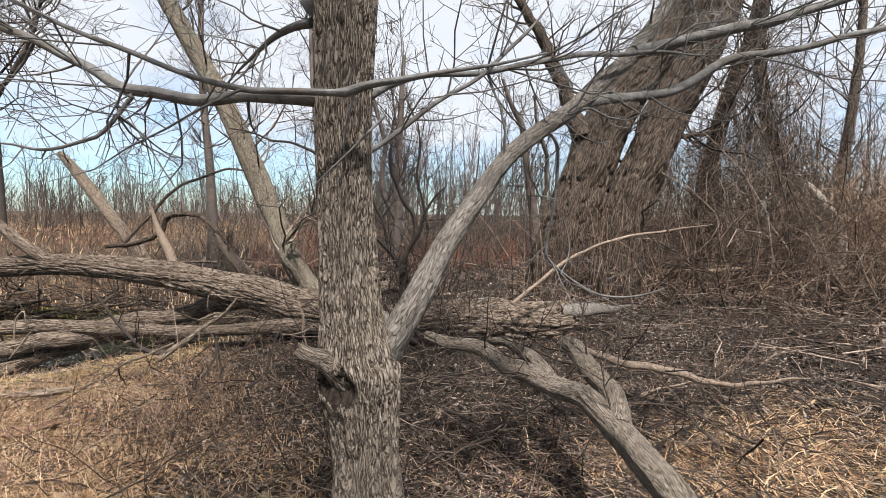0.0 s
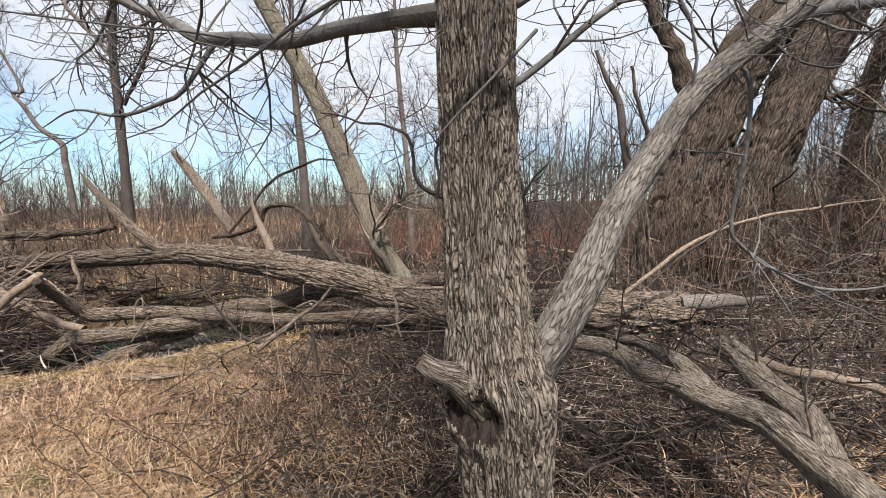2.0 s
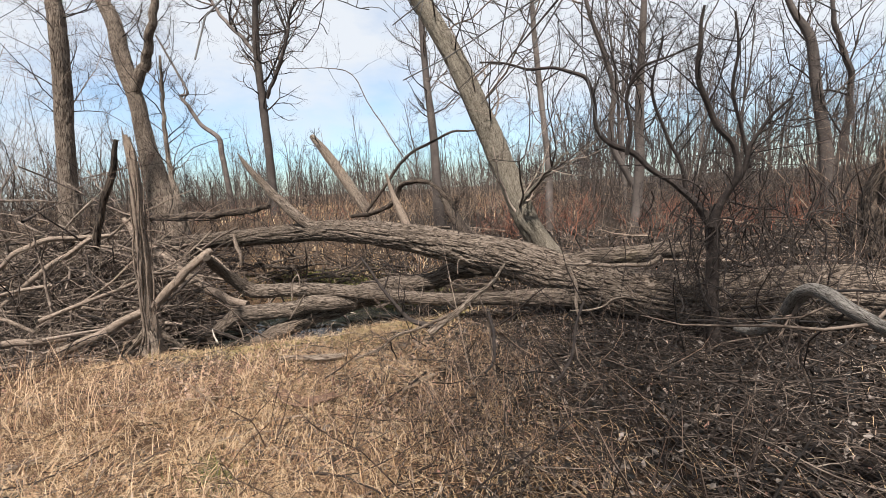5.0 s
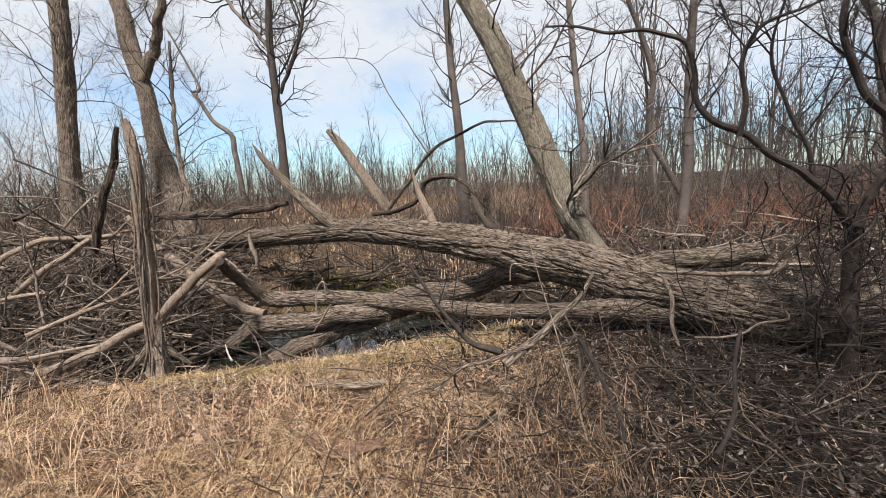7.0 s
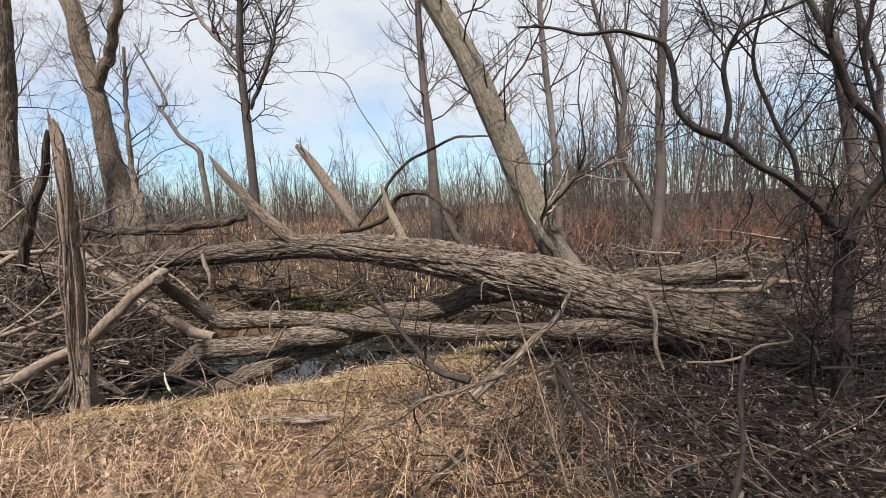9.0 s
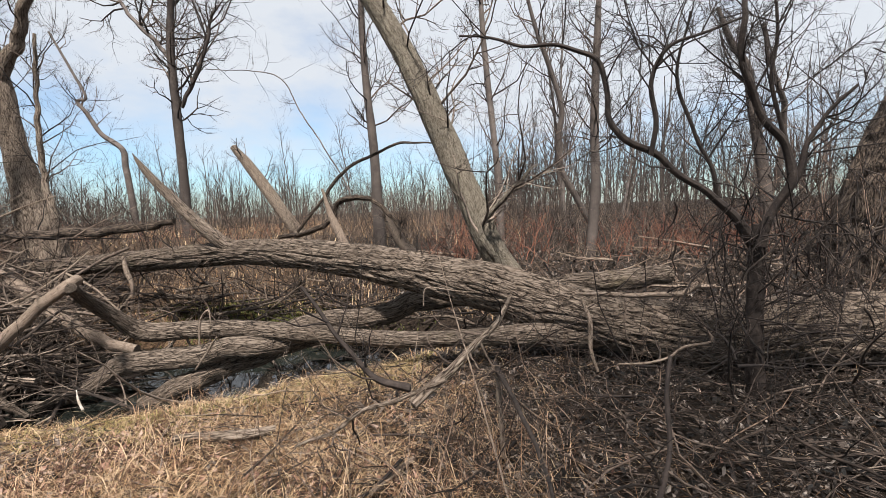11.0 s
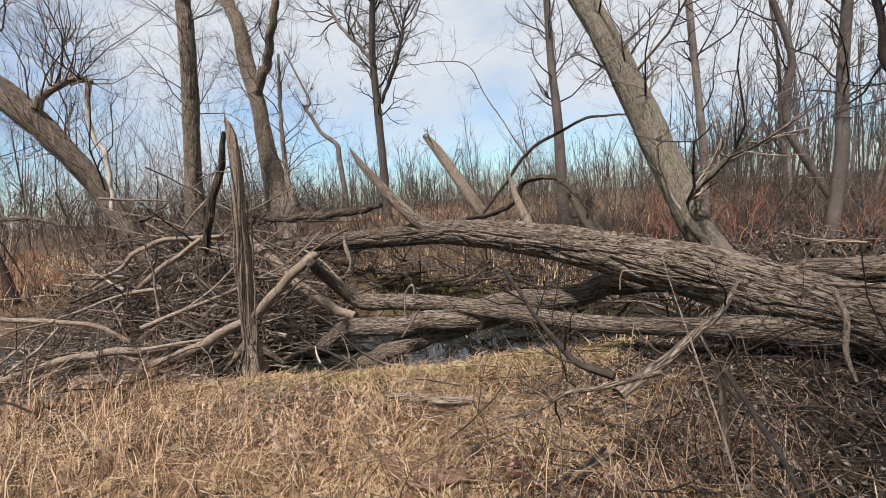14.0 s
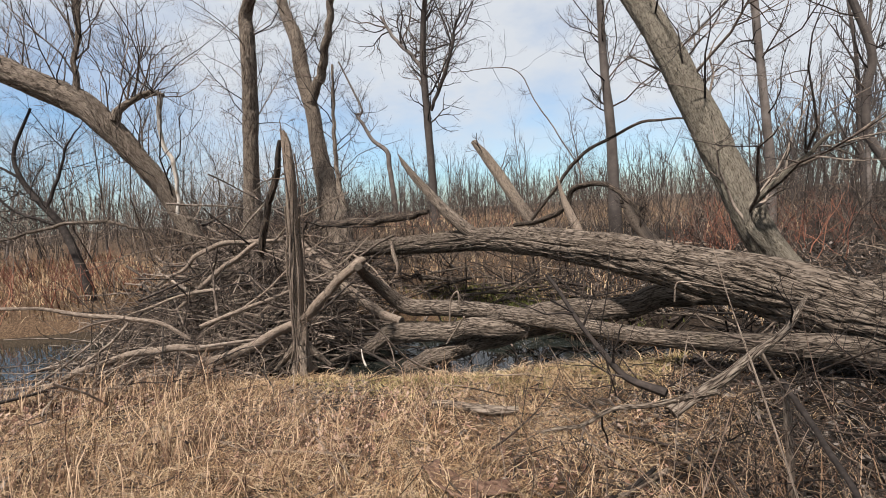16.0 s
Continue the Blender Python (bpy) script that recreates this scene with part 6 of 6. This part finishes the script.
fallen_branches(601, 40, "dead_branch", blob(-8.2, 4.7, 1.0, 0.6), 2.0, 0.017, M_DEAD, "grey dead branch caught in the brush pile", "branch", "branches of the brush pile", 0.45, 0.3, 0.2)
fallen_branches(602, 18, "dead_branch", blob(-7.2, 4.7, 0.4, 0.25), 1.3, 0.022, M_DEAD, "weathered stick stacked at the bank", "branch", "sticks at the bank", 0.2, 0.12, 0.1, 1)
fallen_branches(603, 22, "dead_branch", blob(-7.4, 3.2, 0.7, 0.4), 1.4, 0.016, M_DEAD, "thin bleached stick along the water", "branch", "sticks along the water", 0.08, 0.1, 0.7, 2)
fallen_branches(604, 14, "dead_branch", blob(-1.2, 4.4, 1.0, 0.6), 1.1, 0.008, M_TWIG, "thin grey branch on the leaf litter", "branch", "branches before the log", 0.1, 0.25, 0.3, 5)
fallen_branches(605, 12, "dead_branch", blob(1.2, 3.3, 0.9, 0.7), 0.9, 0.008, M_TWIG, "thin dead branch beside the forked limb", "branch", "branches by the forked limb", 0.12, 0.3, 0.5, 5)
fallen_branches(606, 18, "dead_branch", blob(-6.2, 7.3, 1.3, 0.3), 1.5, 0.024, M_BARK_LOG, "dark branch heaped under the fallen willow", "branch", "branches under the willow", 0.25, 0.3, 0.2, 3)
fallen_branches(607, 14, "dead_branch", blob(0.5, 9.9, 3.0, 1.2), 1.3, 0.022, M_DEAD, "pale fallen branch beyond the log", "branch", "branches beyond the log", 0.1, 0.15, 0.2, 2)
fallen_branches(608, 12, "weed_stem", blob(-2.1, 3.2, 1.0, 0.5), 0.8, 0.0026, M_DEAD, "tall dry weed stem standing in the litter", "weed", "dry weed stems", 0.0, 0.3, 0.0, 4, 1.6)
fallen_branches(609, 18, "dead_branch", blob(6.2, 8.3, 1.6, 0.8), 1.5, 0.03, M_DEAD, "pale broken branch in the thicket", "branch", "branches in the thicket", 0.3, 0.3, 0.2, 3)


# ---- ground cover ----
def leaf_litter(seed, count, place, size, label, lift=0.012, mat=None):
    rs = np.random.RandomState(seed)
    x, y = place(rs, count)
    n = len(x)
    s = size * rs.uniform(0.4, 1.35, n)
    a = rs.uniform(0, 6.28, n)
    u = np.stack([np.cos(a), np.sin(a), rs.normal(0, 0.5, n)], 1) * s[:, None]
    w = np.stack([-np.sin(a), np.cos(a), rs.normal(0, 0.5, n)], 1) * (s * rs.uniform(0.3, 0.6, n))[:, None]
    c = np.stack([x, y, ground_z(x, y) + lift * rs.uniform(0.2, 2.4, n)], 1)
    curl = np.zeros((n, 3))
    curl[:, 2] = s * rs.uniform(-0.15, 0.5, n)
    V = np.stack([c - u + curl, c - w - u * 0.1, c + u + curl * rs.uniform(-0.5, 1, (n, 1)), c + w - u * 0.1, c + curl * 0.1], 1)
    k = np.arange(n)[:, None] * 5
    F = np.stack([np.concatenate([k + p, k + q, k + 4], 1) for p, q in ((0, 1), (1, 2), (2, 3), (3, 0))], 1).reshape(-1, 3)
    me = mesh_from("leaf_litter", V.reshape(-1, 3), F, smooth=False)
    me.materials.append(mat or M_LEAF)
    return tagged(new("leaf_litter", me), label, "leaves", kind="stuff")


def dry_grass(seed, count, place, h, label, lean=0.9, width=0.004, mat=None, name="dry_grass", category="grass", least=0.15):
    rs = np.random.RandomState(seed)
    x, y = place(rs, count)
    n = len(x)
    a = rs.uniform(0, 6.28, n) * 0.6 + waves(x, y, 0.9, 9) * 2.0
    L = (h * rs.uniform(0.35, 1.35, n))[:, None]
    ln = (np.abs(rs.normal(0, lean, n)) + least)[:, None]
    out = np.stack([np.cos(a), np.sin(a), np.zeros(n)], 1)
    side = np.stack([-np.sin(a), np.cos(a), np.zeros(n)], 1) * (width * rs.uniform(0.5, 1.4, n))[:, None]
    p = np.stack([x, y, ground_z(x, y) - 0.01 + rs.uniform(0, 0.03, n)], 1)
    up = np.array([[0, 0, 1.0]])
    m1 = p + units(up + out * ln * 0.5) * L * 0.45
    m2 = m1 + units(up * np.maximum(0.02, 1 - ln * 0.7) + out * ln) * L * 0.55
    V = np.stack([p - side, p + side, m1 + side * 0.8, m1 - side * 0.8, m2 + side * 0.15, m2 - side * 0.15], 1)
    k = np.arange(n)[:, None] * 6
    F = np.stack([np.concatenate([k + q for q in quad], 1) for quad in ((0, 1, 2, 3), (3, 2, 4, 5))], 1).reshape(-1, 4)
    me = mesh_from(name, V.reshape(-1, 3), F, smooth=False)
    me.materials.append(mat or M_GRASS)
    return tagged(new(name, me), label, category, kind="stuff")


def grass_tufts(seed, count, place, h, label, blades=20):
    """Tufts of long blades that arch over to one side, as they were flattened by the winter."""
    rs = np.random.RandomState(seed)
    x, y = place(rs, count)
    n = count * blades
    k = np.repeat(np.arange(count), blades)
    size = rs.uniform(0.5, 1.3, count)[k]
    a = (waves(x, y, 0.9, 9) * 2.0 + rs.normal(0, 0.8, count))[k] + rs.normal(0, 0.7, n)
    L = h * size * rs.uniform(0.5, 1.3, n)
    out = np.stack([np.cos(a), np.sin(a), np.zeros(n)], 1)
    across = np.stack([-np.sin(a), np.cos(a), np.zeros(n)], 1) * (0.0018 * rs.uniform(0.6, 1.5, n))[:, None]
    bx, by = x[k] + rs.normal(0, 0.03, n) * size, y[k] + rs.normal(0, 0.03, n) * size
    p = np.stack([bx, by, ground_z(bx, by) - 0.01], 1)
    rise = rs.uniform(0.1, 1.0, n)
    rows = []
    for q in (0.0, 0.35, 0.7, 1.0):
        c = p + out * (L * q * (1.15 - 0.35 * rise))[:, None]
        c[:, 2] += L * rise * (1.5 * q - 1.5 * q * q) + 0.012
        rows += [c - across * (1 - 0.8 * q), c + across * (1 - 0.8 * q)]
    V = np.stack(rows, 1)
    i = np.arange(n)[:, None] * 8
    F = np.stack([np.concatenate([i + q for q in quad], 1) for quad in ((0, 1, 3, 2), (2, 3, 5, 4), (4, 5, 7, 6))], 1).reshape(-1, 4)
    me = mesh_from("dry_grass", V.reshape(-1, 3), F, smooth=False)
    me.materials.append(M_GRASS)
    return tagged(new("dry_grass", me), label, "grass", kind="stuff")


def chosen(rs, n, x0, x1, y0, y1, keep):
    """n places in a rectangle, kept with the given likelihood and clear of the stream."""
    xs, ys = [], []
    have = 0
    while have < n:
        x, y = rs.uniform(x0, x1, 2 * n), rs.uniform(y0, y1, 2 * n)
        ok = (rs.uniform(0, 1, 2 * n) < keep(x, y)) & (channel_depth(x, y) < -0.42)
        xs.append(x[ok])
        ys.append(y[ok])
        have += ok.sum()
    return np.concatenate(xs)[:n], np.concatenate(ys)[:n]


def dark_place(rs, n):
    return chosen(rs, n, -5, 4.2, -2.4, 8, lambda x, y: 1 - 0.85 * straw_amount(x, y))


def chip_amount(x, y):
    return np.clip(0.25 - 1.3 * waves(x, y, 1.7, 33) - 0.18 * (x + 4), 0, 1)


def straw_place(rs, n):
    return chosen(rs, n, -9, 2.0, -2.8, 7, lambda x, y: straw_amount(x, y) * (1 - 0.75 * chip_amount(x, y)) * np.clip(0.4 + 0.9 * waves(x, y, 5.5, 71), 0.12, 1))


def twig_litter(seed, count, place, label, mat, r=0.003, length=0.3):
    rs = np.random.RandomState(seed)
    acc = Acc()
    x, y = place(rs, count)
    n = len(x)
    a = rs.uniform(0, 6.28, n)
    L = length * rs.uniform(0.3, 1.6, n)
    d = np.stack([np.cos(a), np.sin(a), rs.normal(0, 0.14, n)], 1) * L[:, None]
    p0 = np.stack([x, y, ground_z(x, y) + rs.uniform(0.005, 0.06, n)], 1)
    pts = np.stack([p0 + d * s + rs.normal(0, 0.04, (n, 3)) * L[:, None] * [1, 1, 0.4] for s in (0, 0.35, 0.7, 1)], 1)
    rr = r * rs.uniform(0.5, 1.8, n)
    acc.tubes(pts, rr[:, None] * np.array([[1, 1, 0.8, 0.4]]), 4)
    return stuff("twig_litter", acc, mat, label, "twigs")


def rough_place(rs, n):
    return chosen(rs, n, -9.5, -1.4, 1.2, 6.6, lambda x, y: straw_amount(x, y) * np.clip(0.5 + 0.9 * waves(x, y, 2.2, 21), 0, 1))


def chip_place(rs, n):
    return chosen(rs, n, -9, 1.5, -2.8, 6.4, lambda x, y: straw_amount(x, y) * chip_amount(x, y))


def dark_patch_place(rs, n):
    return chosen(rs, n, -8, -0.8, 0.5, 6.2, lambda x, y: np.clip(1.6 * waves(x, y, 3.1, 41) - 0.35, 0, 1))


def bank_place(rs, n):
    return chosen(rs, n, -8.5, -3.2, 2.0, 6.2, lambda x, y: np.exp(-((channel_depth(x, y) + 0.6) / 0.3) ** 2))


def far_bank_place(rs, n):
    return chosen(rs, n, -12, -2.5, 5.6, 10, lambda x, y: 0.3 + 0.7 * np.exp(-((channel_depth(x, y) + 0.4) / 0.5) ** 2))


def moss_place(rs, n):
    x, y = rs.normal(-5.2, 0.8, n), rs.normal(7.0, 0.25, n)
    k = n // 3
    x[:k], y[:k] = rs.normal(-4.5, 0.3, k), rs.normal(4.5, 0.14, k)
    return x, y


def right_place(rs, n):
    return chosen(rs, n, 1.5, 10, 3.5, 12, lambda x, y: 0.35 + 0.6 * straw_amount(x, y))


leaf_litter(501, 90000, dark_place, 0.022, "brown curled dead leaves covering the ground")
leaf_litter(502, 26000, straw_place, 0.017, "dead leaves and bark chips scattered in the dry grass", mat=M_CHIP)
leaf_litter(523, 46000, chip_place, 0.022, "drifts of reddish bark chips and leaves in the grass", mat=M_CHIP)
leaf_litter(524, 12000, dark_patch_place, 0.022, "dark dead leaves in random patches")
leaf_litter(506, 14000, right_place, 0.035, "brown dead leaves under the thicket")
dry_grass(503, 125000, straw_place, 0.17, "matted straw-coloured dry grass", lean=5.0, width=0.0015, least=1.6)
grass_tufts(507, 1000, rough_place, 0.28, "arching tufts of bleached dry grass", 22)
grass_tufts(521, 160, bank_place, 0.20, "yellowed tufts along the bank", 20)
dry_grass(520, 5000, lambda rs, n: chosen(rs, n, -0.6, 5.0, -0.5, 5.6, lambda x, y: np.exp(-((x - 2.1) / 1.1) ** 2 - ((y - 2.5) / 1.2) ** 2) * np.clip(0.6 + 0.7 * waves(x, y, 2.0, 81), 0.1, 1)), 0.22, "pale dry grass lying over the leaves", lean=6.0, width=0.003, least=2.5)
dry_grass(522, 5000, lambda rs, n: chosen(rs, n, -4.0, 1.2, 0.4, 4.6, lambda x, y: np.exp(-((x + 1.5) / 1.1) ** 2 - ((y - 2.5) / 0.9) ** 2)), 0.16, "thin pale stalks lying over the leaves", lean=6.0, width=0.002, least=3.0)
dry_grass(504, 4800, dark_place, 0.14, "thin dry grass among the leaves", lean=5.0, width=0.0020, mat=M_VINE, least=2.0)
dry_grass(508, 5000, right_place, 0.2, "dry grass at the edge of the thicket", lean=4.0, width=0.003, mat=M_VINE)
dry_grass(509, 3500, far_bank_place, 0.18, "straw grass on the far bank", lean=1.0, width=0.005)
dry_grass(510, 5000, bank_place, 0.12, "yellowish grass along the bank", lean=4, width=0.003, least=1.5)
dry_grass(513, 18000, moss_place, 0.05, "low green moss on the damp bank", lean=1.0, width=0.006, mat=M_MOSS, name="moss", category="moss")
leaf_litter(526, 9000, lambda rs, n: chosen(rs, n, -1.0, 2.4, 0.2, 4.2, lambda x, y: np.exp(-((x - 0.6) / 0.7) ** 2 - ((y - 2.1) / 0.9) ** 2)), 0.014, "brown leaves and chips under the forked limb", mat=M_CHIP)
leaf_litter(527, 16000, lambda rs, n: chosen(rs, n, -5, 6, 7.2, 12.5, lambda x, y: 0.8 + 0 * x), 0.032, "brown leaves beyond the fallen willow")
dry_grass(528, 3500, lambda rs, n: chosen(rs, n, -5, 6, 7.2, 13, lambda x, y: 0.8 + 0 * x), 0.3, "faded grass beyond the fallen willow", lean=3.0, width=0.005, mat=M_VINE, least=0.5)
dry_grass(529, 9000, lambda rs, n: chosen(rs, n, -6.2, -2.8, 3.6, 6.4, lambda x, y: np.exp(-((channel_depth(x, y) + 0.75) / 0.3) ** 2)), 0.09, "yellow-green grass along the water", lean=3.0, width=0.002, mat=M_GREENING, least=0.8)
dry_grass(530, 2600, lambda rs, n: chosen(rs, n, -8.5, -4.4, 0.8, 3.3, lambda x, y: np.clip(0.5 + waves(x, y, 2.5, 61), 0, 1)), 0.34, "reddish dry stalks leaning in the grass", lean=1.3, width=0.0024, mat=M_STALK, least=0.3)
dry_grass(531, 1800, lambda rs, n: chosen(rs, n, -4.4, -1.6, 1.9, 4.4, lambda x, y: np.clip(0.2 + waves(x, y, 2.5, 62), 0, 1)), 0.30, "thin dry stalks leaning over the grass", lean=1.6, width=0.0018, mat=M_STALK, least=0.5)
dry_grass(525, 500, blob(-3.05, 2.55, 0.10, 0.08), 0.05, "small patch of fresh green grass", lean=1.0, width=0.003, mat=M_MOSS, name="green_grass")
dry_grass(514, 9000, lambda rs, n: chosen(rs, n, -60, -3, 13, 45, lambda x, y: 0.6 + 0 * x), 0.4, "dry tan grass in the field", lean=1.2, width=0.012)
dry_grass(516, 11000, lambda rs, n: chosen(rs, n, -22, -9.5, -3, 6, lambda x, y: 0.7 + 0 * x), 0.35, "straw grass across the stream", lean=1.0, width=0.007)
twig_litter(511, 9000, dark_place, "fallen thin twigs strewn over the leaves", M_TWIG, r=0.0022, length=0.26)
twig_litter(532, 2600, lambda rs, n: chosen(rs, n, -2.4, 4.2, 0.0, 5.4, lambda x, y: np.exp(-((x - 0.8) / 1.4) ** 2 - ((y - 2.8) / 1.3) ** 2)), "pale thin sticks strewn by the near tree", M_TWIG_GREY, r=0.0022, length=0.34)
twig_litter(512, 5600, straw_place, "fallen thin twigs strewn over the grass", M_TWIG_GREY, r=0.0026, length=0.22)
twig_litter(515, 1500, right_place, "fallen twigs under the thicket", M_TWIG_GREY, r=0.006, length=0.6)
